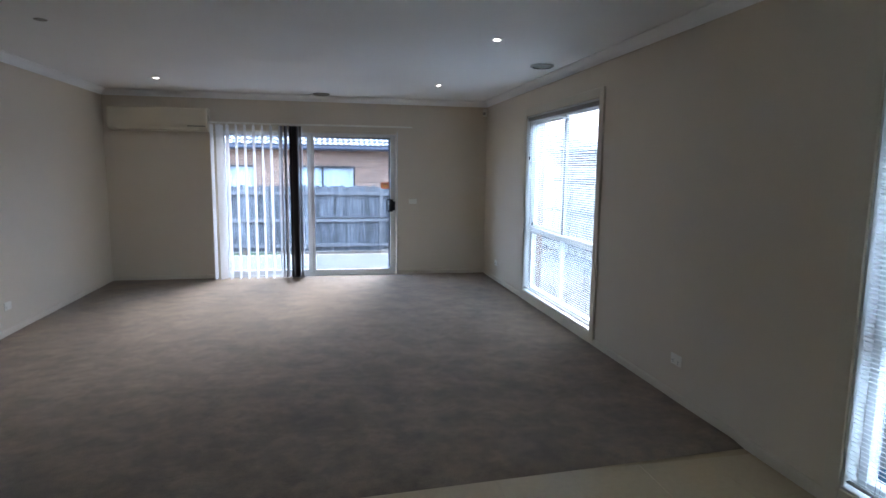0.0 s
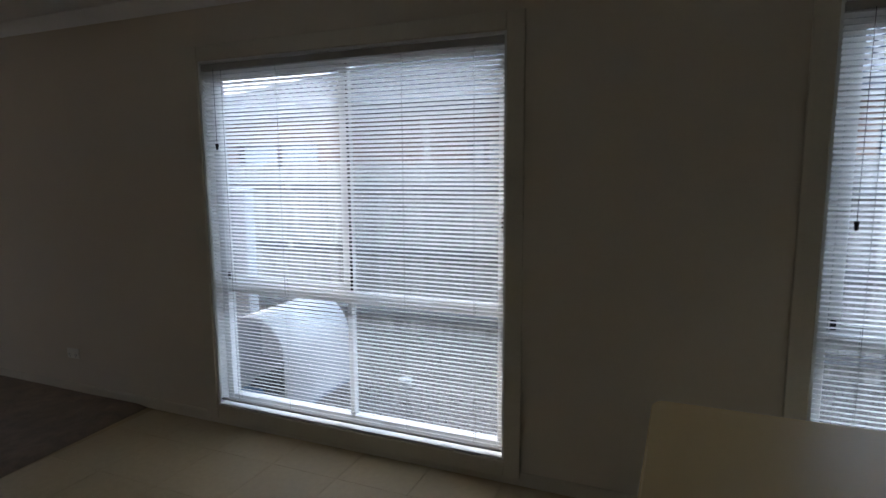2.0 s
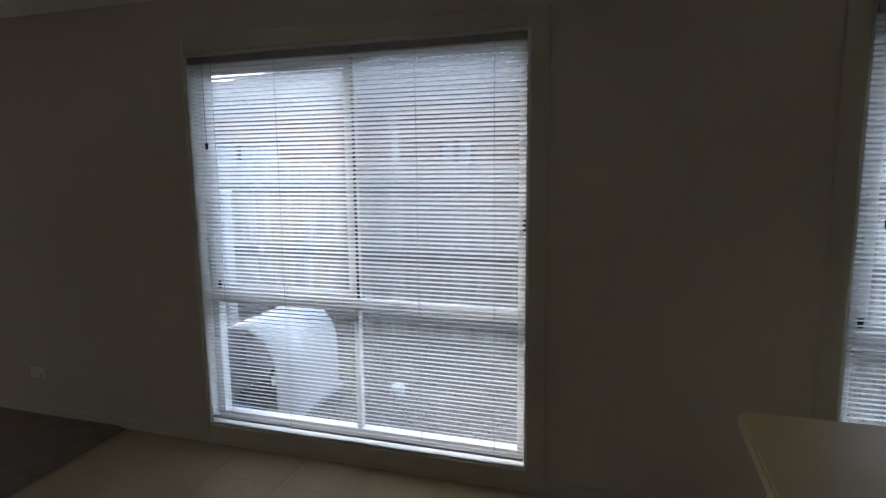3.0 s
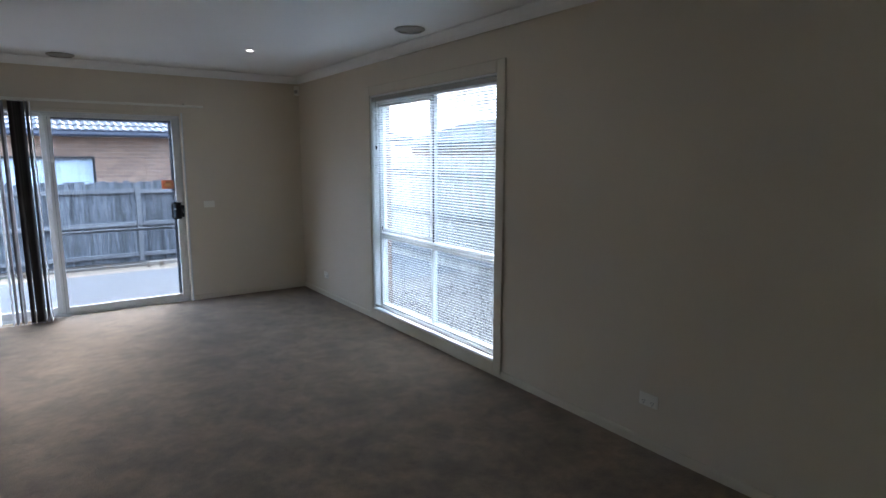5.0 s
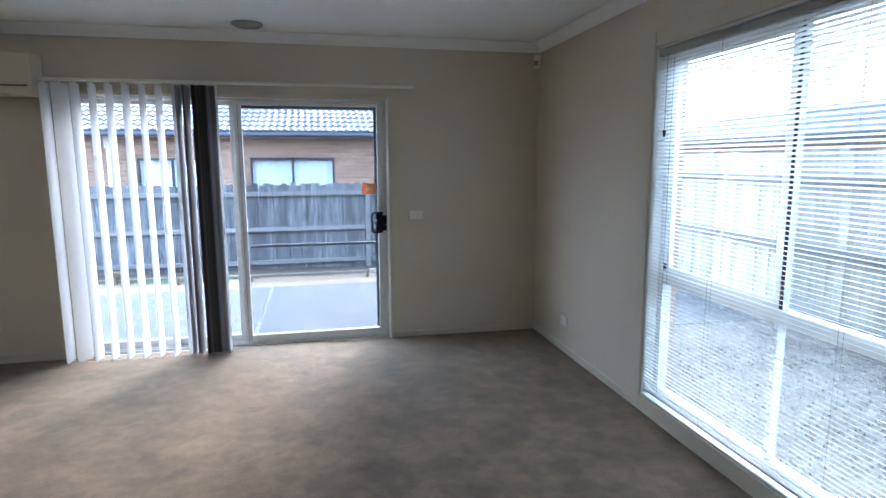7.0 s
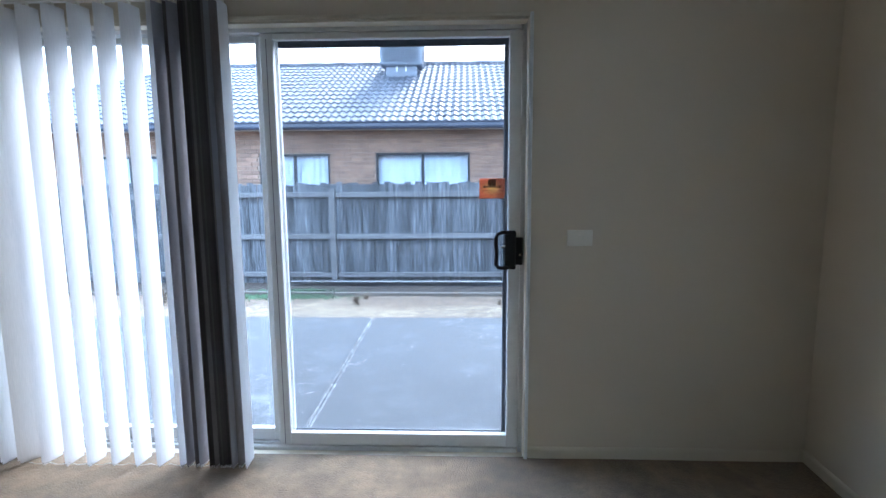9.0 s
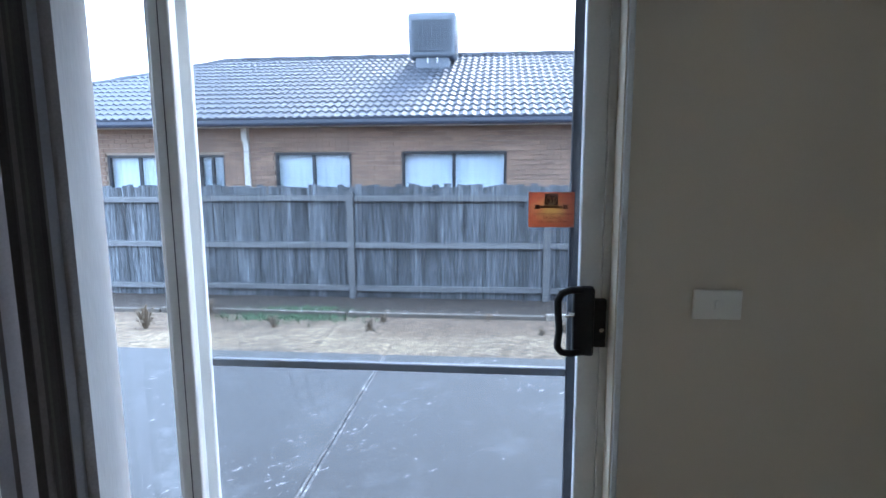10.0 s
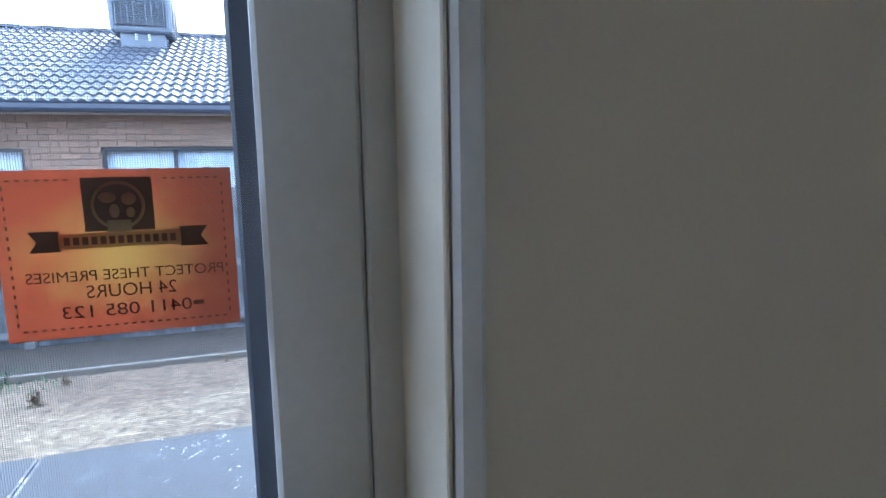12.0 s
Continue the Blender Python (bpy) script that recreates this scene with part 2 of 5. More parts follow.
def carpet_material():
    m, nt, nd, ln, bsdf = nodes_of("beige_carpet")
    v = coords(nt, "world")
    patches = noise_of(nt, v, 3.3, 6.0, 0.68)
    brush = noise_of(nt, v, 9.0, 6.0, 0.7)
    tuft = nd.new("ShaderNodeTexVoronoi")
    tuft.inputs["Scale"].default_value = 130
    ln.new(v, tuft.inputs["Vector"])
    fibre = noise_of(nt, v, 420, 2.0)
    f = times(nt, ranged(nt, patches, 0.38, 0.62, 0.72, 1.22), ranged(nt, brush, 0.36, 0.64, 0.78, 1.18))
    f = times(nt, f, ranged(nt, tuft.outputs["Distance"], 0.0, 0.7, 1.08, 0.84))
    f = times(nt, f, ranged(nt, fibre, 0.3, 0.7, 0.86, 1.12))
    stain = mixed(nt, ranged(nt, noise_of(nt, v, 0.9, 7.0, 0.6), 0.52, 0.72, 0.0, 0.55), (0.180, 0.123, 0.074), (0.112, 0.074, 0.043))
    ln.new(scaled(nt, stain, f), bsdf.inputs["Base Color"])
    bsdf.inputs["Roughness"].default_value = 0.95
    bsdf.inputs["Sheen Weight"].default_value = 0.35
    bsdf.inputs["Sheen Tint"].default_value = (0.85, 0.74, 0.62, 1)
    bsdf.inputs["Sheen Roughness"].default_value = 0.5
    h = times(nt, tuft.outputs["Distance"], ranged(nt, brush, 0.3, 0.7, -1.2, -0.5))
    bumped(nt, bsdf, h, 0.6, 0.0035)
    return m


def slab_material():
    m, nt, nd, ln, bsdf = nodes_of("painted_concrete")
    v = coords(nt, "world")
    n1 = noise_of(nt, v, 0.9, 6.0, 0.65)
    n2 = noise_of(nt, v, 26, 5.0, 0.7)
    zone = noise_of(nt, v, 1.1, 4.0, 0.6)

    def flecks(scale, size, stretch):
        w = noise_of(nt, v, 7.0, 2.0)
        warp = nd.new("ShaderNodeVectorMath")
        warp.operation = "ADD"
        ln.new(coords(nt, "world", stretch), warp.inputs[0])
        ln.new(scaled(nt, (0.35, 0.35, 0.0), w), warp.inputs[1])
        vor = nd.new("ShaderNodeTexVoronoi")
        vor.inputs["Scale"].default_value = scale
        ln.new(warp.outputs["Vector"], vor.inputs["Vector"])
        sep = nd.new("ShaderNodeSeparateColor")
        ln.new(vor.outputs["Color"], sep.inputs["Color"])
        edge = times(nt, vor.outputs["Distance"], ranged(nt, n2, 0.3, 0.7, 0.4, 1.9))
        dot = ranged(nt, edge, size * 0.6, size, 1.0, 0.0)
        pick = ranged(nt, times(nt, sep.outputs["Red"], ranged(nt, zone, 0.38, 0.62, 0.62, 1.15)), 0.80, 0.86, 0.0, 1.0)
        return times(nt, dot, pick)

    base = scaled(nt, (0.069, 0.073, 0.078), times(nt, ranged(nt, n1, 0.3, 0.7, 0.85, 1.15), ranged(nt, n2, 0.3, 0.7, 0.88, 1.12)))
    pale = mixed(nt, ranged(nt, noise_of(nt, v, 3.1, 9.0, 0.75), 0.52, 0.74, 0.0, 0.32), base, (0.24, 0.26, 0.28))
    col = mixed(nt, times(nt, flecks(15.0, 0.23, (1, 1, 1)), 0.6), pale, (0.42, 0.43, 0.45))
    col = mixed(nt, times(nt, flecks(36.0, 0.32, (1, 1, 1)), 0.65), col, (0.40, 0.41, 0.43))
    col = mixed(nt, times(nt, flecks(6.0, 0.11, (3.5, 1.2, 1)), 0.6), col, (0.5, 0.5, 0.5))
    ln.new(col, bsdf.inputs["Base Color"])
    ln.new(ranged(nt, n1, 0.3, 0.7, 0.7, 0.9), bsdf.inputs["Roughness"])
    bsdf.inputs["Specular IOR Level"].default_value = 0.25
    bumped(nt, bsdf, n2, 0.3, 0.002)
    return m


def soil_material():
    m, nt, nd, ln, bsdf = nodes_of("dry_soil_and_straw")
    v = coords(nt, "world")
    n1 = noise_of(nt, v, 1.1, 10.0, 0.8)
    n2 = noise_of(nt, v, 9, 7.0, 0.75)
    n3 = noise_of(nt, v, 15, 7.0, 0.8)
    col = mixed(nt, ranged(nt, n1, 0.43, 0.60, 0.0, 1.0), (0.20, 0.152, 0.10), (0.085, 0.062, 0.045))
    col = mixed(nt, ranged(nt, n2, 0.5, 0.66, 0.0, 0.6), col, (0.36, 0.30, 0.21))
    sep = nd.new("ShaderNodeSeparateXYZ")
    ln.new(v, sep.inputs["Vector"])
    inland = times(nt, sep.outputs["Y"], ranged(nt, noise_of(nt, v, 0.8, 5.0, 0.7), 0.3, 0.7, -0.9, 0.9), "ADD")
    col = mixed(nt, ranged(nt, inland, 3.6, 4.7, 0.0, 0.85), col, (0.105, 0.070, 0.047))
    ln.new(scaled(nt, col, ranged(nt, n3, 0.36, 0.64, 0.35, 1.6)), bsdf.inputs["Base Color"])
    bsdf.inputs["Roughness"].default_value = 0.97
    bumped(nt, bsdf, n2, 0.9, 0.03)
    return m


def mulch_material(name, a, b):
    m, nt, nd, ln, bsdf = nodes_of(name)
    v = coords(nt, "world")
    vor = nd.new("ShaderNodeTexVoronoi")
    vor.inputs["Scale"].default_value = 38
    ln.new(v, vor.inputs["Vector"])
    n1 = noise_of(nt, v, 2.2, 6.0, 0.7)
    n3 = noise_of(nt, v, 70, 4.0, 0.7)
    sep = nd.new("ShaderNodeSeparateColor")
    ln.new(vor.outputs["Color"], sep.inputs["Color"])
    col = mixed(nt, sep.outputs["Red"], a, b)
    ln.new(scaled(nt, col, times(nt, ranged(nt, n1, 0.3, 0.7, 0.75, 1.25), ranged(nt, n3, 0.3, 0.7, 0.7, 1.3))), bsdf.inputs["Base Color"])
    bsdf.inputs["Roughness"].default_value = 0.95
    bumped(nt, bsdf, vor.outputs["Distance"], 0.9, 0.02)
    return m


def glass_material(name, tint, veil=0.0):
    m, nt, nd, ln, bsdf = nodes_of(name)
    nd.remove(bsdf)
    clear = nd.new("ShaderNodeBsdfTransparent")
    clear.inputs["Color"].default_value = (*tint, 1)
    gloss = nd.new("ShaderNodeBsdfGlossy")
    gloss.inputs["Roughness"].default_value = 0.02
    facing = nd.new("ShaderNodeLayerWeight")
    facing.inputs["Blend"].default_value = 0.5
    edge = times(nt, facing.outputs["Facing"], 5.0, "POWER")
    weight = ranged(nt, edge, 0.0, 1.0, 0.022, 0.75)
    mix = nd.new("ShaderNodeMixShader")
    ln.new(weight, mix.inputs["Fac"])
    ln.new(clear.outputs["BSDF"], mix.inputs[1])
    ln.new(gloss.outputs["BSDF"], mix.inputs[2])
    out = mix
    # translucent share that stands in for bright glare over the pane
    if veil > 0:
        haze = nd.new("ShaderNodeBsdfTranslucent")
        haze.inputs["Color"].default_value = (0.85, 0.88, 0.92, 1)
        v = coords(nt, "world")
        out = nd.new("ShaderNodeMixShader")
        ln.new(ranged(nt, noise_of(nt, v, 2.5, 6.0, 0.6), 0.3, 0.7, veil * 0.6, veil * 1.4), out.inputs["Fac"])
        ln.new(mix.outputs["Shader"], out.inputs[1])
        ln.new(haze.outputs["BSDF"], out.inputs[2])
    ln.new(out.outputs["Shader"], nd["Material Output"].inputs["Surface"])
    return m


def translucent_material(name, color, share_through, gloss=0.0):
    """Thin fabric or painted foil that lets part of the daylight through."""
    m, nt, nd, ln, bsdf = nodes_of(name)
    nd.remove(bsdf)
    v = coords(nt, "object", (60, 60, 3))
    n = ranged(nt, noise_of(nt, v, 6, 3.0), 0.3, 0.7, 0.94, 1.05)
    d = nd.new("ShaderNodeBsdfDiffuse")
    t = nd.new("ShaderNodeBsdfTranslucent")
    mix = nd.new("ShaderNodeMixShader")
    mix.inputs["Fac"].default_value = share_through
    col = scaled(nt, color, n)
    ln.new(col, d.inputs["Color"])
    ln.new(col, t.inputs["Color"])
    ln.new(d.outputs["BSDF"], mix.inputs[1])
    ln.new(t.outputs["BSDF"], mix.inputs[2])
    ln.new(mix.outputs["Shader"], nd["Material Output"].inputs["Surface"])
    return m


def mesh_material(name, color, pitch, wire, axes):
    """Woven fly mesh: square holes between thin wires."""
    m, nt, nd, ln, bsdf = nodes_of(name)
    v = nt.nodes.new("ShaderNodeNewGeometry").outputs["Position"]
    sep = nd.new("ShaderNodeSeparateXYZ")
    ln.new(v, sep.inputs["Vector"])
    hit = None
    for ax in axes:
        s = times(nt, sep.outputs[ax], 1.0 / pitch)
        fr = times(nt, s, 1.0, "FRACT")
        w = times(nt, fr, wire / pitch, "LESS_THAN")
        hit = w if hit is None else times(nt, hit, w, "MAXIMUM")
    clear = nd.new("ShaderNodeBsdfTransparent")
    mix = nd.new("ShaderNodeMixShader")
    bsdf.inputs["Base Color"].default_value = (*color, 1)
    bsdf.inputs["Roughness"].default_value = 0.5
    ln.new(times(nt, hit, 0.7), mix.inputs["Fac"])
    ln.new(clear.outputs["BSDF"], mix.inputs[1])
    ln.new(bsdf.outputs["BSDF"], mix.inputs[2])
    ln.new(mix.outputs["Shader"], nd["Material Output"].inputs["Surface"])
    return m


def lamp_material():
    m, nt, nd, ln, bsdf = nodes_of("lit_lamp_face")
    bsdf.inputs["Base Color"].default_value = (0.9, 0.9, 0.88, 1)
    bsdf.inputs["Emission Color"].default_value = (1.0, 0.95, 0.86, 1)
    bsdf.inputs["Emission Strength"].default_value = 14.0
    return m


def sign_material():
    m, nt, nd, ln, bsdf = nodes_of("orange_card")
    v = coords(nt, "object")
    ln_v = nd.new("ShaderNodeVectorMath")
    ln_v.operation = "LENGTH"
    st = nd.new("ShaderNodeMapping")
    st.inputs["Scale"].default_value = (14, 1, 20)
    ln.new(nd.new("ShaderNodeTexCoord").outputs["Object"], st.inputs["Vector"])
    ln.new(st.outputs["Vector"], ln_v.inputs[0])
    glow = ranged(nt, times(nt, ln_v.outputs["Value"], ranged(nt, noise_of(nt, v, 60, 4.0), 0.3, 0.7, 0.7, 1.3)), 0.1, 0.75, 1.0, 0.0)
    col = mixed(nt, glow, (0.52, 0.235, 0.16), (0.62, 0.47, 0.235))
    ln.new(col, bsdf.inputs["Base Color"])
    bsdf.inputs["Roughness"].default_value = 0.5
    tr = nd.new("ShaderNodeBsdfTranslucent")
    ln.new(col, tr.inputs["Color"])
    mix = nd.new("ShaderNodeMixShader")
    mix.inputs["Fac"].default_value = 0.64
    ln.new(bsdf.outputs["BSDF"], mix.inputs[1])
    ln.new(tr.outputs["BSDF"], mix.inputs[2])
    ln.new(mix.outputs["Shader"], nd["Material Output"].inputs["Surface"])
    return m


def frosted_material():
    m, nt, nd, ln, bsdf = nodes_of("frosted_decal")
    bsdf.inputs["Base Color"].default_value = (0.8, 0.82, 0.85, 1)
    tr = nd.new("ShaderNodeBsdfTranslucent")
    tr.inputs["Color"].default_value = (0.85, 0.87, 0.9, 1)
    clear = nd.new("ShaderNodeBsdfTransparent")
    a, b = nd.new("ShaderNodeMixShader"), nd.new("ShaderNodeMixShader")
    a.inputs["Fac"].default_value = 0.5
    b.inputs["Fac"].default_value = 0.26
    ln.new(bsdf.outputs["BSDF"], a.inputs[1])
    ln.new(tr.outputs["BSDF"], a.inputs[2])
    ln.new(clear.outputs["BSDF"], b.inputs[1])
    ln.new(a.outputs["Shader"], b.inputs[2])
    ln.new(b.outputs["Shader"], nd["Material Output"].inputs["Surface"])
    return m


WHITE_DECAL = frosted_material()
CARPET = carpet_material()
SLAB = slab_material()
SOIL = soil_material()
MULCH = mulch_material("dark_mulch", (0.020, 0.015, 0.011), (0.056, 0.040, 0.029))
GRAVEL = mulch_material("brown_gravel", (0.066, 0.061, 0.057), (0.125, 0.115, 0.105))
GLASS = glass_material("clear_glass", (0.93, 0.95, 0.96))
VEILED_GLASS = glass_material("veiled_window_glass", (0.92, 0.95, 0.945), 0.015)
FAR_GLASS = glass_material("neighbour_glass", (0.9, 0.93, 0.95))
VANE = translucent_material("white_blind_fabric", (0.80, 0.79, 0.78), 0.25)
# White blind fabric again, the bunched stack's shade put into two darker colours.
VANE_SHADED = surface("shaded_blind_fabric", (0.17, 0.155, 0.15), 0.9, where="object", big=5, small=120, var=0.1, fine=0.1, rand=0.6)
VANE_HALF_SHADED = surface("half_shaded_blind_fabric", (0.40, 0.40, 0.44), 0.9, where="object", big=5, small=120, var=0.06, fine=0.06)
SLAT = translucent_material("white_slat_enamel", (0.88, 0.88, 0.86), 0.5)
CORD = translucent_material("white_cord", (0.7, 0.7, 0.68), 0.2)
# Ladder cords darkened in colour, as they look against the daylight.
LADDER = surface("backlit_ladder_cord", (0.22, 0.22, 0.21), 0.9, big=20, small=300)
SCREEN = mesh_material("fly_mesh", (0.10, 0.11, 0.125), 0.0016, 0.00022, "XZ")
SCREEN_EAST = mesh_material("window_fly_mesh", (0.16, 0.17, 0.18), 0.0016, 0.00024, "YZ")
LIT = lamp_material()
SIGN = sign_material()

# ---------------------------------------------------------------- the room
XW, YB, H = -5.19, -13.0, 2.545      # west wall, back wall, ceiling height
CARPET_Y0, CARPET_Y1 = -5.72, -5.86  # carpet edge at the east and at mid room
WIN = [(-3.70, -1.83), (-8.18, -6.335), (-11.30, -9.45)]
WZ0, WZ1 = 0.115, 2.18
DX0, DX1, DZ1 = -3.79, -1.337, 2.06  # door opening in the plaster

tagged(part("wall_east", wall_mesh("y", YB, 0.12, -0.15, H + 0.02, 0.0, 0.12, [(a, b, WZ0, WZ1) for a, b in WIN]), WALL), "warm grey painted plaster wall with three tall windows", "wall", kind="structure")
tagged(part("wall_north", wall_mesh("x", XW - 0.12, 0.0, -0.15, H + 0.02, 0.0, 0.12, [(DX0, DX1, 0.0, DZ1)]), WALL), "warm grey painted plaster wall with the sliding door", "wall", kind="structure")
tagged(part("wall_west", box(XW - 0.12, XW, YB, 0.0, -0.15, H + 0.02), WALL), "plain warm grey painted plaster wall", "wall", kind="structure")
tagged(part("wall_south", box(XW - 0.12, 0.12, YB - 0.12, YB, -0.15, H + 0.02), WALL), "plain painted wall at the end of the room", "wall", kind="structure")
tagged(part("ceiling", box(XW - 0.12, 0.12, YB - 0.12, 0.12, H, H + 0.12), CEILING), "white painted flat plasterboard ceiling", "ceiling", kind="structure")
tagged(part("brick_skin_east", wall_mesh("y", YB, 0.26, -0.4, H + 0.1, 0.145, 0.25, [(a - 0.07, b + 0.07, WZ0 - 0.03, WZ1 + 0.03) for a, b in WIN]), BRICK), "brown brick outer skin of the house", "wall", kind="structure")
tagged(part("brick_skin_north", wall_mesh("x", XW - 0.3, 0.145, -0.4, H + 0.1, 0.145, 0.25, [(DX0 + 0.02, DX1 + 0.015, -0.12, DZ1 - 0.02)]), BRICK), "brown brick outer skin beside the sliding door", "wall", kind="structure")

COVE = [(0.0, 0.0), (0.0, -0.075), (0.008, -0.075), (0.012, -0.066), (0.022, -0.046), (0.038, -0.028), (0.058, -0.014), (0.066, -0.010), (0.075, -0.008), (0.075, 0.0)]
SKIRT = [(0.0, 0.0), (0.012, 0.0), (0.012, 0.055), (0.009, 0.063), (0.004, 0.068), (0.0, 0.068)]
for name, prof, z, m, lab in (("cornice", COVE, H - 0.002, CEILING, "white coved plaster cornice"), ("baseboard", SKIRT, 0.0, TRIM, "painted bevelled timber skirting board")):
    kind = dict(category=name, kind="structure")
    tagged(part(name + "_east", extrude_profile(prof, "y", YB, -0.001, (-0.001, 0, z), -1), m), lab, **kind)
    tagged(part(name + "_west", extrude_profile(prof, "y", YB, -0.001, (XW + 0.001, 0, z), 1), m), lab, **kind)
    if name == "cornice":
        tagged(part(name + "_north", extrude_profile(prof, "x", XW + 0.001, -0.001, (0, -0.0015, z - 0.001), -1), m), lab, **kind)
    else:
        tagged(part(name + "_north_a", extrude_profile(prof, "x", XW + 0.013, DX0 - 0.045, (0, -0.0015, z), -1), m), lab, **kind)
        tagged(part(name + "_north_b", extrude_profile(prof, "x", DX1 + 0.02, -0.013, (0, -0.0015, z), -1), m), lab, **kind)


def carpet():
    bm = bmesh.new()
    slope = (CARPET_Y1 - CARPET_Y0) / 2.4
    nx, ny = 52, 60
    rows = []
    for j in range(ny + 1):
        row = []
        for i in range(nx + 1):
            x = XW + (0 - XW) * i / nx
            e = CARPET_Y0 - x * slope
            e = max(e, CARPET_Y1 - 0.02)
            y = e + (0 - e) * j / ny
            z = 0.012 + 0.004 * noise.noise((x * 1.6, y * 1.6, 0.3))
            if j == 0:
                z = 0.001
            row.append(bm.verts.new((x, y, z)))
        rows.append(row)
    for a, b in zip(rows, rows[1:]):
        for i in range(nx):
            bm.faces.new((a[i], a[i + 1], b[i + 1], b[i]))
    return bm


tagged(part("floor_slab", box(XW - 0.1, 0.1, YB, 0.1, -0.3, -0.006), GROUT), "concrete floor under the coverings with grout", "floor", kind="structure")
tagged(part("carpet", carpet(), CARPET, smooth=True), "beige-brown worn cut-pile wall-to-wall carpet", "carpet", kind="structure")


# ---------------------------------------------------------------- windows and venetian blinds
def slat_mesh(length):
    bm = bmesh.new()
    rows = []
    for k in range(5):
        u = -0.0125 + 0.025 * k / 4
        w = 0.0026 * (1 - (u / 0.0125) ** 2)
        rows.append([bm.verts.new((u, s, w)) for s in (-length / 2, length / 2)])
    for a, b in zip(rows, rows[1:]):
        bm.faces.new((a[0], b[0], b[1], a[1]))
    me = link_mesh("slat", bm, SLAT)
    for p in me.polygons:
        p.use_smooth = True
    return me


def window(n, ya, yb):
    yc = (ya + yb) / 2
    win = empty("window_%d" % n, 0, yc, WZ0, "tall aluminium window with transom in a painted reveal", "window", kind="structure")

    def p(name, bm, m, lab=""):
        bm.transform(Matrix.Translation((0, -yc, -WZ0)))
        return part(name, bm, m, win, lab)

    # painted architrave, one board a side
    w, t = 0.085, 0.018
    p("architrave", box(-t, -0.001, yb, yb + w, WZ0 - w, WZ1 + w, 0.004), TRIM, "painted timber architrave")
    p("architrave", box(-t, -0.001, ya - w, ya, WZ0 - w, WZ1 + w, 0.004), TRIM, "painted timber architrave")
    p("architrave", box(-t + 0.001, -0.001, ya + 0.001, yb - 0.001, WZ1, WZ1 + w, 0.004), TRIM, "painted timber architrave")
    p("architrave", box(-t + 0.001, -0.001, ya + 0.001, yb - 0.001, WZ0 - w, WZ0, 0.004), TRIM, "painted timber architrave")
    # reveal lining
    p("reveal", box(-0.006, 0.118, ya + 0.001, ya + 0.013, WZ0 + 0.014, WZ1 - 0.014), REVEAL)
    p("reveal", box(-0.006, 0.118, yb - 0.013, yb - 0.001, WZ0 + 0.014, WZ1 - 0.014), REVEAL)
    p("reveal", box(-0.006, 0.118, ya + 0.001, yb - 0.001, WZ1 - 0.013, WZ1 - 0.001), REVEAL)
    p("window_sill", box(-0.01, 0.118, ya + 0.001, yb - 0.001, WZ0 + 0.001, WZ0 + 0.013, 0.003), REVEAL, "white painted timber sill")
    # aluminium frame
    a, b, c, d = ya + 0.015, yb - 0.015, WZ0 + 0.015, WZ1 - 0.015
    x0, x1 = 0.066, 0.13
    p("window_frame", box(x0, x1, a, a + 0.045, c, d, 0.003), ALU)
    p("window_frame", box(x0, x1, b - 0.045, b, c, d, 0.003), ALU)
    p("window_frame", box(x0 + 0.001, x1, a + 0.046, b - 0.046, d - 0.045, d, 0.003), ALU)
    p("window_frame", box(x0 + 0.001, x1, a + 0.046, b - 0.046, c, c + 0.04, 0.003), ALU)
    zt = 0.855
    p("transom", box(x0 + 0.001, x1, a + 0.046, b - 0.046, zt - 0.03, zt + 0.03, 0.004), ALU)
    p("mullion", box(x0 + 0.006, x1 - 0.01, yc - 0.014, yc + 0.014, c + 0.041, zt - 0.031, 0.003), ALU)
    # fixed upper light on the south, sliding sash on the north
    p("mullion", box(x0 + 0.016, x1 - 0.01, yc - 0.02, yc + 0.02, zt + 0.031, d - 0.046, 0.003), ALU)
    s = 0.042
    sx0, sx1 = x0 + 0.006, x0 + 0.014
    ys0, ys1, zs0, zs1 = yc - 0.008, b - 0.047, zt + 0.032, d - 0.047
    p("sash", box(sx0, sx1, ys0, ys0 + s, zs0, zs1, 0.002), ALU)
    p("sash", box(sx0, sx1, ys1 - s, ys1, zs0, zs1, 0.002), ALU)
    p("sash", box(sx0 + 0.0005, sx1, ys0 + s, ys1 - s, zs0, zs0 + s, 0.002), ALU)
    p("sash", box(sx0 + 0.0005, sx1, ys0 + s, ys1 - s, zs1 - s, zs1, 0.002), ALU)
    p("seal", box(sx0 + 0.001, sx1 + 0.004, ys0 - 0.011, ys0 - 0.001, zs0, zs1), BLACK, "dark rubber seal")
    p("sash_latch", box(sx0 - 0.012, sx0 - 0.0005, ys1 - 0.026, ys1 - 0.006, zs0 + 0.02, zs0 + 0.06, 0.003), BLACK, "small black sash latch")
    gx = x0 + 0.03
    for y0, y1, z0, z1 in ((a + 0.03, yc - 0.012, c + 0.035, zt - 0.025), (yc + 0.012, b - 0.03, c + 0.035, zt - 0.025), (a + 0.03, yc, zt + 0.025, d - 0.03), (yc, b - 0.03, zt + 0.025, d - 0.03)):
        g = p("pane", box(gx, gx + 0.005, y0, y1, z0, z1), VEILED_GLASS, "glass with a faint glare veil")
        g.visible_shadow = False
    p("fly_screen", box(gx + 0.02, gx + 0.0205, a + 0.036, yc - 0.02, zt + 0.031, d - 0.036), SCREEN_EAST, "grey fly mesh")

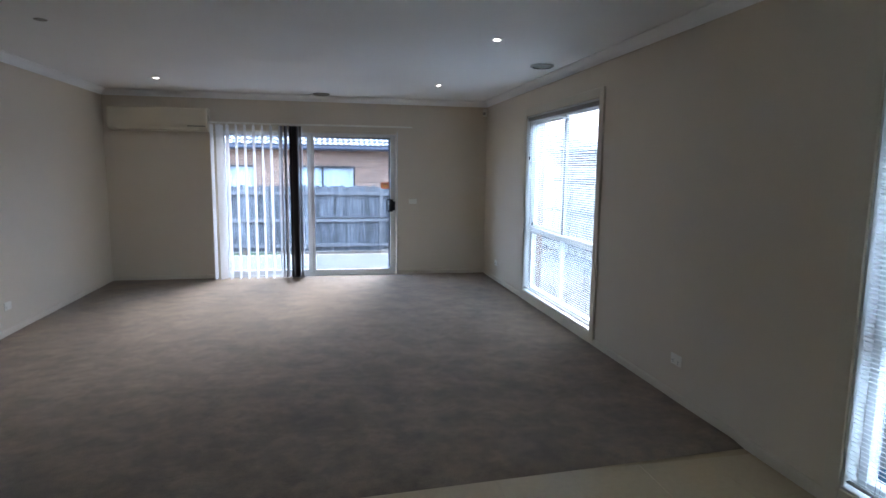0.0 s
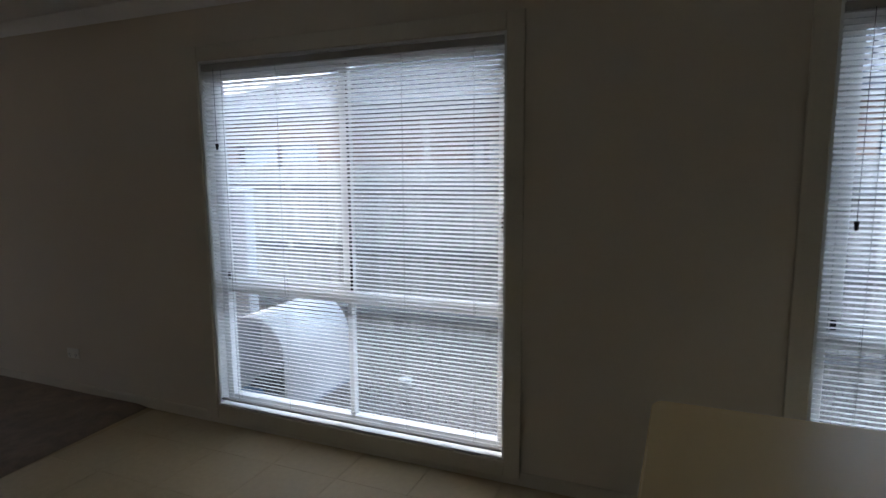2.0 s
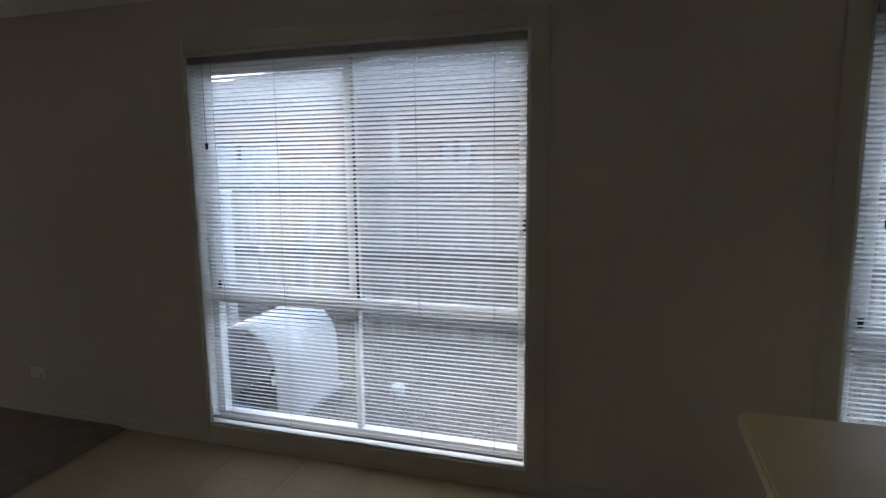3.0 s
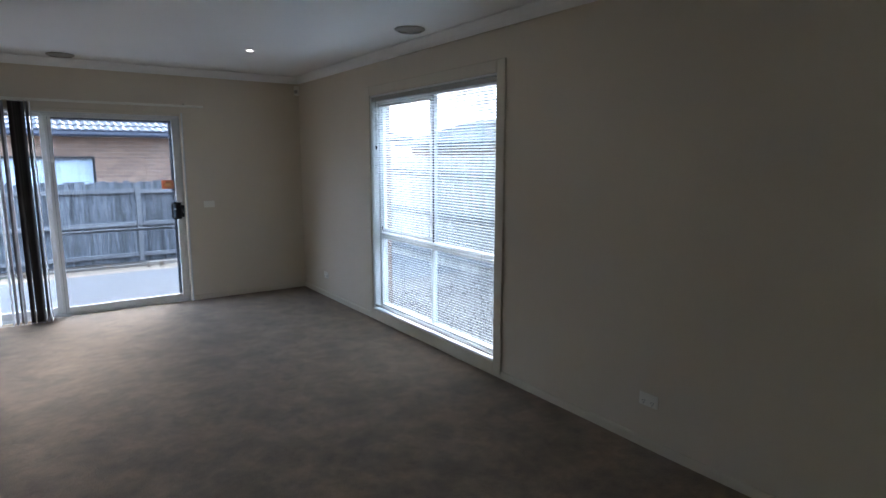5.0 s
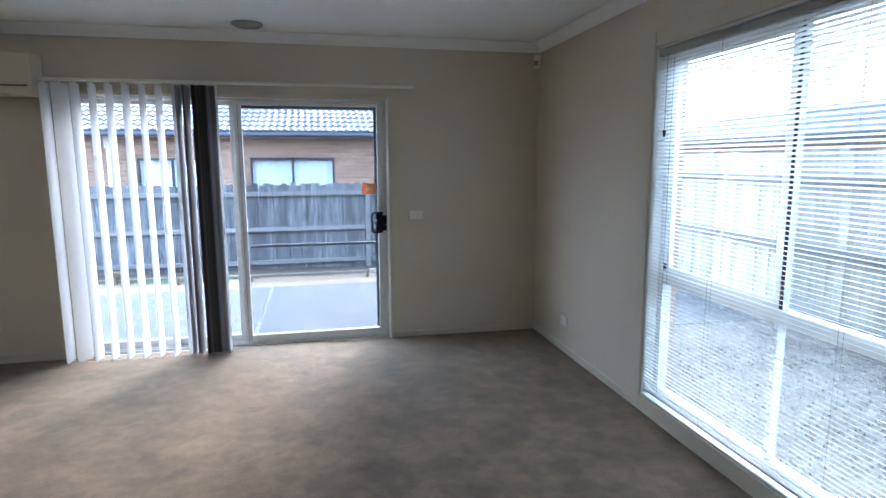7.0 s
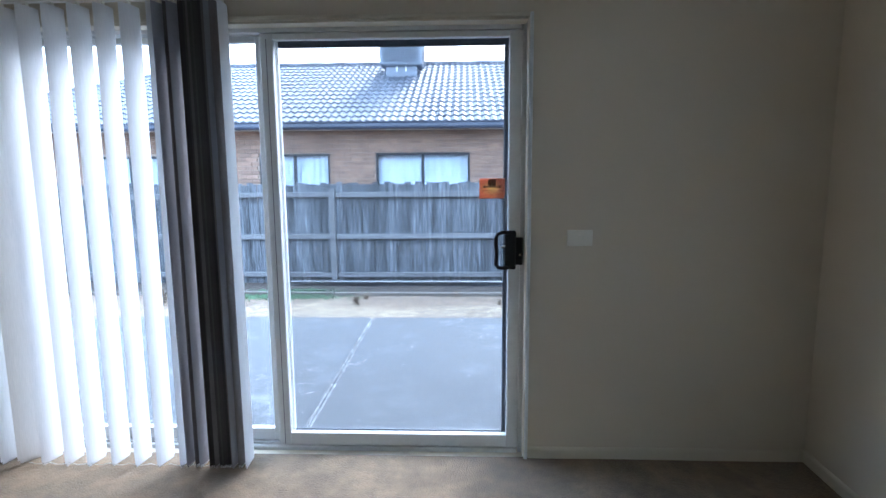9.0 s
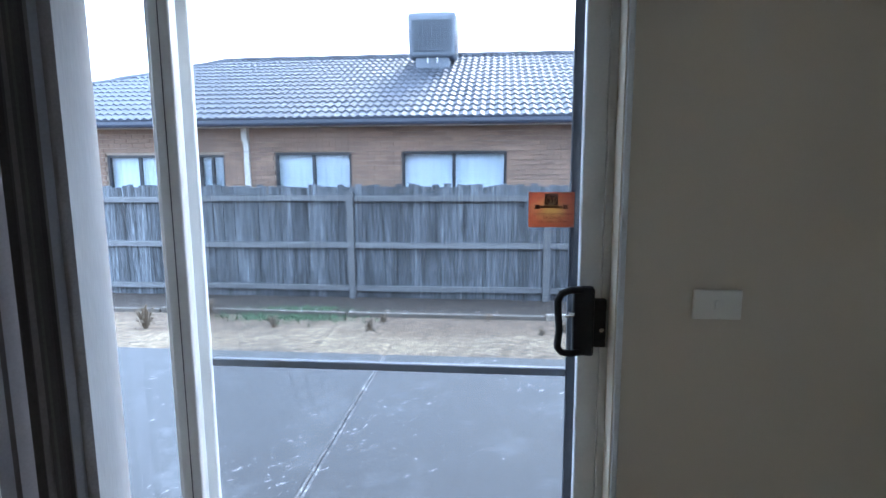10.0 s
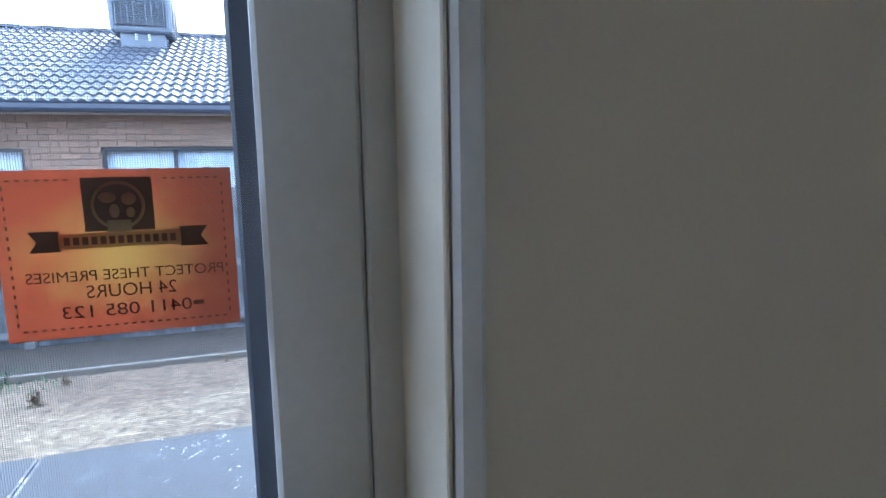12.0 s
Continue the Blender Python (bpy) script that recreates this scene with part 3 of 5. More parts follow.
    # the blind hangs inside the reveal
    blind = empty("venetian_blind", 0.012, yc, WZ0, "white aluminium venetian blind, lowered with its slats open", "blind", "blinds at the tall windows")
    L = yb - ya - 0.034
    top, bot = WZ1 - 0.019, WZ0 + 0.045

    def q(name, bm, m, lab="", parent=blind):
        bm.transform(Matrix.Translation((-0.012, -yc, -WZ0)))
        return part(name, bm, m, parent, lab)

    # both rails take a darker grey for the shade on their room side
    q("headrail", box(-0.003, 0.027, yc - L / 2, yc + L / 2, top - 0.036, top, 0.003), GREY_VENT, "pale metal headrail, its shade put into a grey")
    q("bottom_rail", box(0.001, 0.023, yc - L / 2, yc + L / 2, bot - 0.012, bot, 0.004), GREY_VENT, "bottom rail, its backlit shade put into a grey")
    me = slat_mesh(L)
    drop = 0.78 if n == 3 else 0.42
    z, k = bot + 0.016, 0
    rnd = random.Random(n)
    while z < top - 0.044:
        tilt = (20 if ya > -4.5 else 31) + rnd.uniform(-2.2, 2.2)
        share("slat", me, blind, pose(0, rnd.uniform(-0.002, 0.002), z - WZ0, rnd.uniform(-0.06, 0.06), tilt, 0))
        z += 0.0215
        k += 1
    for f in (-0.42, -0.21, 0.21, 0.42):
        for dx in (-0.0128, 0.0128):
            q("ladder_cord", cyl(0.0011, 0.0011, top - bot - 0.03, pose(0.012 + dx, yc + f * L, (top + bot) / 2), 5), LADDER)
    q("lift_cord", cyl(0.0012, 0.0012, drop, pose(-0.006, yb - 0.11, top - 0.03 - drop / 2), 5), BLACK)
    q("cord_tassel", cyl(0.006, 0.010, 0.035, pose(-0.006, yb - 0.11, top - 0.045 - drop), 8), BLACK, "dark cord tassel")
    q("cord_cleat", box(0.034, 0.060, ya + 0.014, ya + 0.034, 1.27, 1.33, 0.003), BLACK, "small dark cord cleat")
    return win


for i, (ya, yb) in enumerate(WIN):
    window(i + 1, ya, yb)


# ---------------------------------------------------------------- sliding door
def sliding_door():
    door = empty("door_1", (DX0 + DX1) / 2, 0.1, 0, "white aluminium sliding glass door with a fly-screen panel outside", "door", kind="structure")
    ox, oy = (DX0 + DX1) / 2, 0.1

    def p(name, bm, m, lab="", parent=door, smooth=False):
        bm.transform(Matrix.Translation((-ox, -oy, 0)))
        return part(name, bm, m, parent, lab, smooth)

    # narrow painted edge round the opening, then the timber reveal
    # right-hand strip in the paler frame colour, for the light it catches
    p("architrave", box(DX1 + 0.001, DX1 + 0.017, -0.022, -0.001, 0.0, DZ1 + 0.02, 0.003), ALU, "narrow painted architrave, its lit look put into a paler colour")
    p("architrave", box(DX0 - 0.040, DX0 - 0.001, -0.022, -0.001, 0.0, DZ1 + 0.02, 0.003), TRIM, "narrow painted architrave")
    p("architrave", box(DX0 - 0.001, DX1 + 0.001, -0.021, -0.001, DZ1 + 0.001, DZ1 + 0.02, 0.003), TRIM, "narrow painted architrave")
    p("reveal", box(DX1 - 0.003, DX1 + 0.0005, -0.018, 0.0685, 0.001, DZ1, 0.001), TRIM)
    p("reveal", box(DX0 - 0.0005, DX0 + 0.010, -0.018, 0.0685, 0.001, DZ1, 0.001), TRIM)
    p("reveal", box(DX0 + 0.0105, DX1 - 0.0085, -0.018, 0.0685, DZ1 - 0.012, DZ1 - 0.001, 0.001), TRIM)
    # fixed aluminium frame
    y0, y1 = 0.070, 0.225
    p("door_frame", box(DX1 - 0.022, DX1, y0, y1, 0.0, DZ1 - 0.001, 0.002), ALU)
    p("door_frame", box(DX0, DX0 + 0.035, y0, y1, 0.0, DZ1 - 0.001, 0.002), ALU)
    p("door_frame", box(DX0 + 0.036, DX1 - 0.028, y0, y1, DZ1 - 0.030, DZ1 - 0.001, 0.002), ALU)
    p("door_track", box(DX0 + 0.036, DX1 - 0.028, y0 - 0.005, y1, -0.01, 0.022, 0.003), ALU, "aluminium bottom track")
    for yy in (0.082, 0.128, 0.188):
        p("track_rib", box(DX0 + 0.036, DX1 - 0.028, yy, yy + 0.004, 0.0225, 0.032), ALU)

    def panel(xa, xb, ya, yb, sl, sr, zb, zt, label, m, first=None):
        pn = p("door_panel", box(xa, xa + sl, ya, yb, 0.026, DZ1 - 0.034, 0.003), first or m, label)
        for nm, bm in (("stile", box(xb - sr, xb, ya, yb, 0.026, DZ1 - 0.034, 0.003)), ("bottom_rail", box(xa + sl, xb - sr, ya + 0.001, yb - 0.001, 0.026, zb, 0.003)), ("top_rail", box(xa + sl, xb - sr, ya + 0.001, yb - 0.001, zt, DZ1 - 0.034, 0.003))):
            p(nm, bm, m, "", pn)
        return pn

    fixed = panel(DX0 + 0.036, -2.545, 0.120, 0.160, 0.05, 0.055, 0.088, 1.997, "fixed white aluminium glass panel", ALU)
    g = p("pane", box(DX0 + 0.084, -2.598, 0.138, 0.143, 0.083, 2.003), GLASS, "clear glass", fixed)
    g.visible_shadow = False
    slide = panel(-2.562, DX1 - 0.0225, 0.072, 0.112, 0.060, 0.058, 0.088, 1.997, "sliding white aluminium glass panel", ALU)
    g = p("pane", box(-2.504, -1.412, 0.090, 0.095, 0.083, 2.003), GLASS, "clear glass", slide)
    g.visible_shadow = False
    # interlock groove on the meeting stile, its shade drawn as a dark strip
    p("groove", box(-2.5325, -2.5300, 0.0708, 0.0716, 0.03, 2.0), ALU_DARK, "dark strip for the shade in a groove", slide)
    # fly-screen panel with its own mid rail
    scr = panel(-2.588, -1.381, 0.186, 0.206, 0.075, 0.052, 0.058, 1.982, "dark aluminium fly-screen panel", ALU_DARK, ALU)
    p("mid_rail", box(-2.505, -1.433, 0.185, 0.207, 0.822, 0.846, 0.003), COOLER, "grey aluminium mid rail", scr)
    m = p("fly_mesh", box(-2.506, -1.432, 0.195, 0.1954, 0.057, 1.983), SCREEN, "dark woven fly mesh", scr)
    m.visible_shadow = False

    # D pull handle with its lock body
    body = box(-1.435, -1.381, 0.034, 0.0715, 0.935, 1.118, 0.007, 2)
    for v in body.verts:
        if v.co.x < -1.409 and v.co.y < 0.05:
            v.co.y += 0.010
    hd = p("handle", body, BLACK, "black D-shaped pull handle with a chrome key lock", door)
    pts = [(-1.414, 0.046, 1.110), (-1.444, 0.036, 1.112), (-1.467, 0.030, 1.104), (-1.476, 0.027, 1.085), (-1.475, 0.026, 1.05), (-1.471, 0.027, 1.01), (-1.475, 0.026, 0.975), (-1.475, 0.027, 0.962), (-1.465, 0.030, 0.948), (-1.444, 0.036, 0.942), (-1.414, 0.046, 0.944)]
    p("grip", tube(pts, 0.0095, 10), BLACK, "", hd, True)
    p("lock_plate", box(-1.381, -1.348, 0.052, 0.0715, 0.955, 1.085, 0.004, 2), BLACK, "", hd)
    p("key_lock", cyl(0.0075, 0.0065, 0.014, pose(-1.439, 0.045, 1.045, 0, 90, 0), 14), CHROME, "chrome key lock", hd)
    p("key_lever", box(-1.457, -1.445, 0.042, 0.048, 1.038, 1.044, 0.001), CHROME, "chrome thumb lever", hd)
    p("thumb_turn", cyl(0.006, 0.006, 0.01, pose(-1.361, 0.0475, 1.005, 90, 0, 0), 12), CHROME, "chrome screw", hd)

    # frosted eight-point safety decals in a row on both panes
    def star():
        bm = bmesh.new()
        inner, n = 0.0036, 16
        ring = [bm.verts.new(((0.0085 if i % 2 == 0 else 0.0052) * math.cos(math.pi * i / 8), 0, (0.0085 if i % 2 == 0 else 0.0052) * math.sin(math.pi * i / 8))) for i in range(n)]
        hole = [bm.verts.new((inner * math.cos(math.pi * i / 8), 0, inner * math.sin(math.pi * i / 8))) for i in range(n)]
        for i in range(n):
            bm.faces.new((ring[i], ring[(i + 1) % n], hole[(i + 1) % n], hole[i]))
        return link_mesh("safety_decal", bm, WHITE_DECAL)

    me = star()
    for i in range(15):
        share("safety_decal", me, slide, pose(-2.335 + 0.05 * i - ox, 0.0892 - oy, 1.031))
    for i in range(15):
        share("safety_decal", me, fixed, pose(-3.55 + 0.05 * i - ox, 0.1372 - oy, 1.031))
    return door


sliding_door()


def sign():
    """A small printed card stuck to the outside of the glass, read from outdoors."""
    x0, x1, z0, z1 = -1.552, -1.433, 1.268, 1.361
    xc, zc = (x0 + x1) / 2, (z0 + z1) / 2
    card = part("warning_sign", box(x0 - xc, x1 - xc, -0.0005, 0.0005, z0 - zc, z1 - zc), SIGN)
    card.matrix_basis = pose(xc, 0.0962, zc)
    tagged(card, "small orange security notice stuck on the glass, seen from behind", "sign")

    def words(text, size, x, z, width):
        cu = bpy.data.curves.new("lettering", "FONT")
        cu.body = text
        cu.size = size
        cu.align_x = "CENTER"
        cu.align_y = "CENTER"
        tmp = new("lettering_source", cu)
        bpy.context.view_layer.update()
        me = bpy.data.meshes.new_from_object(tmp.evaluated_get(bpy.context.evaluated_depsgraph_get()))
        bpy.data.objects.remove(tmp)
        xs = [v.co.x for v in me.vertices]
        k = width / (max(xs) - min(xs))
        me.transform(Matrix.Diagonal((k, 1, 1, 1)))
        me.materials.clear()
        me.materials.append(DARK_PAINT)
        share("lettering", me, card, pose(x, -0.0011, z, 90, 0, 180))

    words("PROTECT THESE PREMISES", 0.0085, 0.002, -0.0122, 0.100)
    words("24 HOURS", 0.0105, 0.003, -0.0215, 0.046)
    words("0411 085 123", 0.0100, 0.0, -0.0325, 0.066)
    part("small_print", box(0.034, 0.040, -0.0013, -0.0009, -0.033, -0.0305), DARK_PAINT, card, "small dark bar")
    # emblem, ribbon and dotted border as plain shapes
    part("emblem", box(-0.0175, 0.0175, -0.0013, -0.0009, 0.0125, 0.042), DARK_PAINT, card, "dark square emblem")
    ring = cyl(0.0135, 0.0135, 0.0004, pose(0, -0.0016, 0.0265, 90, 0, 0), 28)
    part("emblem_disc", ring, SIGN, card, "round orange motif")
    part("emblem_disc", cyl(0.0118, 0.0118, 0.0004, pose(0, -0.0021, 0.0265, 90, 0, 0), 28), DARK_PAINT, card, "dark disc")
    for bx, bz, rx, rz in ((-0.005, 0.031, 0.0045, 0.003), (0.0055, 0.030, 0.0038, 0.0035), (-0.002, 0.0235, 0.0025, 0.004), (0.006, 0.0225, 0.0022, 0.003)):
        blob = cyl(1, 1, 0.0004, pose(0, 0, 0, 90, 0, 0), 12)
        blob.transform(pose(bx, -0.0026, bz) @ Matrix.Diagonal((rx, 1, rz, 1)))
        part("emblem_patch", blob, SIGN, card, "orange patch")
    part("emblem_bar", box(-0.006, 0.006, -0.0032, -0.0029, 0.012, 0.0185), GROUT, card, "pale padlock shape")
    for sx in (-1, 1):
        bm = bmesh.new()
        pts = [(0.030, 0.002), (0.045, 0.002), (0.041, 0.0078), (0.045, 0.0135), (0.030, 0.0135)]
        bm.faces.new([bm.verts.new((sx * u, -0.0012, w)) for u, w in pts])
        part("ribbon_end", bm, DARK_PAINT, card)
    part("ribbon", box(-0.0305, 0.0305, -0.0022, -0.0018, 0.0035, 0.0118), SIGN, card, "pale ribbon")
    for i in range(13):
        x = -0.0264 + i * 0.0044
        part("ribbon_mark", box(x - 0.0014, x + 0.0014, -0.0028, -0.0024, 0.0055, 0.0098), DARK_PAINT, card)
    me = link_mesh("border_dash", box(-0.0011, 0.0011, -0.0013, -0.0009, -0.0005, 0.0005), DARK_PAINT)
    for i in range(24):
        x = -0.051 + i * 0.102 / 23
        for z in (-0.041, 0.041):
            if abs(x) > 0.020 or z < 0:
                share("border_dash", me, card, pose(x, 0, z))
    me2 = link_mesh("border_dash", box(-0.0005, 0.0005, -0.0013, -0.0009, -0.0011, 0.0011), DARK_PAINT)
    for i in range(15):
        for x in (-0.054, 0.054):
            share("border_dash", me2, card, pose(x, 0, -0.037 + i * 0.074 / 14))
    return card


sign()


# ---------------------------------------------------------------- vertical blind
def vertical_blind():
    bl = empty("vertical_blind", -3.3, -0.085, 2.14, "white fabric vertical blind, half drawn, the bunched stack's shade put into its colours", "blind")

    def p(name, bm, m, lab=""):
        bm.transform(Matrix.Translation((3.3, 0.085, -2.14)))
        return part(name, bm, m, bl, lab)

    p("head_track", box(-3.92, -1.12, -0.105, -0.065, 2.135, 2.157, 0.004), PLASTIC, "slim white head track")
    for x in (-3.6, -2.86, -2.12, -1.3):
        p("bracket", box(x - 0.012, x + 0.012, -0.11, -0.0005, 2.1575, 2.172, 0.002), TRIM)
    # one curved vane, shared
    bm = bmesh.new()
    w, zt, zb = 0.127, -0.02, -2.115
    cols = []
    for k in range(9):
        u = -w / 2 + w * k / 8
        bow = 0.009 * (1 - (2 * u / w) ** 2)
        cols.append([bm.verts.new((bow, u, z)) for z in (zt, zt - 0.6, zt - 1.2, zb)])
    for a, b in zip(cols, cols[1:]):
        for k in range(3):
            bm.faces.new((a[k], b[k], b[k + 1], a[k + 1]))
    me = link_mesh("vane", bm, VANE)
    for q in me.polygons:
        q.use_smooth = True
    weight = link_mesh("bottom_weight", box(-0.002, 0.002, -0.055, 0.055, -2.135, -2.112, 0.001), VANE)
    clip = link_mesh("carrier_clip", box(-0.006, 0.006, -0.008, 0.008, -0.022, -0.003, 0.002), PLASTIC)
    rnd = random.Random(5)

    # copies of the white vane, coloured as full and half shade
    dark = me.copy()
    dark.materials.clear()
    dark.materials.append(VANE_SHADED)

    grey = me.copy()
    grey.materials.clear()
    grey.materials.append(VANE_HALF_SHADED)

    def vane(x, turn, mesh=None):
        m = pose(x + 3.3, rnd.uniform(-0.002, 0.002), 0, rnd.uniform(-0.15, 0.15), rnd.uniform(-0.15, 0.15), turn)
        share("vane", mesh or me, bl, m)
        share("bottom_weight", weight, bl, m)
        share("carrier_clip", clip, bl, m)

    vane(-3.835, -10)
    vane(-3.735, -40)
    for i in range(7):
        vane(-3.635 + i * 0.113, -8 + rnd.uniform(-2.5, 2.5))
    # bunched stack, its self-shade given by the dark and grey copies
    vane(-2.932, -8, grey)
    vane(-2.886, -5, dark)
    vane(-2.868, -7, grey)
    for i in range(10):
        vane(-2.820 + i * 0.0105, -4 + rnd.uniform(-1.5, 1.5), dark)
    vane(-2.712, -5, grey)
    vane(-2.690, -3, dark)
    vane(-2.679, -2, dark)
    vane(-2.660, 3)
    # bottom chains
    for i in range(10):
        x = -3.72 + i * 0.1
        for s in (-0.05,):
            pts = [(x + 0.1 * k / 6, -0.085 + s, 0.028 - 0.010 * math.sin(math.pi * k / 6)) for k in range(7)]
            p("bead_chain", tube(pts, 0.0013, 5), CORD)
    return bl


vertical_blind()


# ---------------------------------------------------------------- wall and ceiling fittings
def air_conditioner():
    ac = empty("air_conditioner", -4.47, -0.1, 2.02, "cream wall-mounted split air conditioner indoor unit", "air conditioner")
    prof = [(0.002, 0.0), (0.13, 0.0), (0.185, 0.03), (0.205, 0.075), (0.207, 0.27), (0.195, 0.295), (0.002, 0.30)]
    body = extrude_profile(prof, "x", -0.605, 0.605, (0, 0.1, 0), -1)
    bmesh.ops.bevel(body, geom=[e for e in body.edges], offset=0.006, segments=2, affect="EDGES")
    part("housing", body, AC_CREAM, ac)
    part("front_panel", box(-0.585, 0.585, -0.1115, -0.1075, 0.085, 0.285, 0.002), AC_CREAM, ac)
    part("air_flap", box(-0.50, 0.50, -0.092, -0.084, 0.012, 0.06, 0.003), AC_CREAM, ac)
    part("display_strip", box(0.36, 0.58, -0.1085, -0.1055, 0.058, 0.068, 0.001), ALU_DARK, ac, "dark display strip")
    return ac


air_conditioner()


def downlight(x, y, lit):
    d = empty("downlight", x, y, H, "small round recessed ceiling downlight, " + ("switched on" if lit else "switched off"), "ceiling light", "downlights")
    ring = bmesh.new()
    n = 28
    prof = [(0.042, -0.001), (0.041, -0.005), (0.028, -0.006), (0.024, 0.0)]
    rings = [[ring.verts.new((r * math.cos(2 * math.pi * i / n), r * math.sin(2 * math.pi * i / n), z)) for i in range(n)] for r, z in prof]
    for a, b in zip(rings, rings[1:]):
        for i in range(n):
            ring.faces.new((a[i], a[(i + 1) % n], b[(i + 1) % n], b[i]))
    part("trim_ring", ring, PLASTIC if lit else GREY_VENT, d, "", True)
    part("lamp_face", cyl(0.022, 0.022, 0.002, pose(0, 0, -0.002), 24), LIT if lit else GREY_VENT, d, "glowing lamp face" if lit else "dull lamp face")
    return d


for x, y, lit in ((-1.02, -3.98, True), (-1.005, -1.48, True), (-4.20, -1.18, True), (-4.24, -3.8, False)):
    downlight(x, y, lit)


def ceiling_vent(x, y):
    v = empty("ceiling_vent", x, y, H, "round beige ceiling heating vent with concentric rings", "vent", "ceiling vents")
    n = 36
    for k, (r0, r1, z0, z1) in enumerate(((0.115, 0.088, -0.004, -0.022), (0.080, 0.056, -0.010, -0.026), (0.048, 0.026, -0.014, -0.028))):
        bm = bmesh.new()
        rr = [[bm.verts.new((r * math.cos(2 * math.pi * i / n), r * math.sin(2 * math.pi * i / n), z)) for i in range(n)] for r, z in ((r0, z0), (r0 - 0.004, z0 - 0.006), (r1, z1), (r1 - 0.003, z1 + 0.004), (r0 - 0.006, z0 + 0.001))]
        for a, b in zip(rr, rr[1:]):
            for i in range(n):
                bm.faces.new((a[i], a[(i + 1) % n], b[(i + 1) % n], b[i]))
        part("ring", bm, GREY_VENT, v, "", True)
    part("hub", cyl(0.018, 0.022, 0.02, pose(0, 0, -0.019), 20), GREY_VENT, v)
    # solid near-black disc gives the duct's inner shade
    part("backing", cyl(0.11, 0.11, 0.002, pose(0, 0, -0.002), 32), SLAT_DARK, v, "dark disc for the shade inside the duct")
    return v


ceiling_vent(-0.296, -3.03)
ceiling_vent(-2.383, -0.29)


def wall_plate(name, label, category, m, kind):
    """A wall plate built facing -y, with a rocker switch or sockets."""
    pl = new(name)
    tagged(pl, label, category)
    part("plate", box(-0.058, 0.058, -0.010, -0.0005, -0.037, 0.037, 0.004, 2), PLASTIC, pl)
    if kind == "switch":
        part("rocker", box(-0.008, 0.008, -0.0135, -0.0105, -0.013, 0.013, 0.002), PLASTIC, pl)
    else:
        for sx in (-0.028, 0.028):
            part("rocker", box(sx * 1.25 - 0.006, sx * 1.25 + 0.006, -0.0135, -0.0105, 0.010, 0.026, 0.002), PLASTIC, pl)
            for a, dx, dz in ((28, -0.008, -0.008), (-28, 0.008, -0.008), (0, 0.0, -0.022)):
                bm = box(-0.0012, 0.0012, -0.0112, -0.0104, -0.0045, 0.0045)
                bm.transform(pose(sx + dx, 0, dz, 0, a, 0))
                part("socket_slot", bm, BLACK, pl)
    pl.matrix_basis = m
    return pl


wall_plate("light_switch", "cream plastic light switch plate beside the sliding door", "switch", pose(-1.095, 0, 1.091), "switch")
wall_plate("power_outlet", "white double power outlet low on the wall", "outlet", pose(0, -5.018, 0.289, 0, 0, -90), "outlet")
wall_plate("power_outlet", "white double power outlet near the room corner", "outlet", pose(0, -0.668, 0.262, 0, 0, -90), "outlet")
wall_plate("power_outlet", "white double power outlet on the blank wall", "outlet", pose(XW, -2.62, 0.275, 0, 0, 90), "outlet")

ms = empty("alarm_sensor", -0.035, -0.035, 2.39, "small white plastic alarm sensor in the room corner", "sensor")
bm = box(-0.028, 0.028, -0.022, 0.022, -0.055, 0.055, 0.008, 2)
part("housing", bm, PLASTIC, ms)
part("lens", box(-0.02, 0.02, -0.026, -0.0225, -0.035, 0.005, 0.004), GREY_VENT, ms, "dull sensor lens")
ms.rotation_euler = (0, 0, radians(-45))


# ---------------------------------------------------------------- kitchen bench
def bench():
    top = bmesh.new()
    x0, x1, y0, y1, r = -1.92, -1.0, -11.6, -8.9, 0.035
    pts = []
    for cx, cy, a0 in ((x1 - r, y1 - r, 0), (x0 + r, y1 - r, 90)):
        for k in range(7):
            a = radians(a0 + 15 * k)
            pts.append((cx + r * math.cos(a), cy + r * math.sin(a)))
    pts += [(x0, y0), (x1, y0)]
    low = [top.verts.new((x, y, 0.892)) for x, y in pts]
    face = top.faces.new(low)
    up = bmesh.ops.extrude_face_region(top, geom=[face])
    for v in up["geom"]:
        if isinstance(v, bmesh.types.BMVert):
            v.co.z = 0.93
    bmesh.ops.recalc_face_normals(top, faces=top.faces)
    bmesh.ops.bevel(top, geom=[e for e in top.edges if abs(e.verts[0].co.z - e.verts[1].co.z) < 1e-4], offset=0.006, segments=3, affect="EDGES")
    b = empty("kitchen_bench", -1.46, -10.2, 0, "kitchen island bench with a cream laminate top", "bench")
    top.transform(Matrix.Translation((1.46, 10.2, 0)))
    part("benchtop", top, BENCH, b, "cream laminate benchtop with rounded corners")
    part("end_panel", box(-0.42, 0.36, 1.22, 1.24, 0.0, 0.8915, 0.002), BODY, b)
    part("back_panel", box(0.34, 0.36, -1.35, 1.2195, 0.0, 0.8915, 0.002), BODY, b)
    part("cabinet_body", box(-0.42, 0.3395, -1.35, 1.2195, 0.10, 0.8915, 0.002), BODY, b)
    return b


bench()

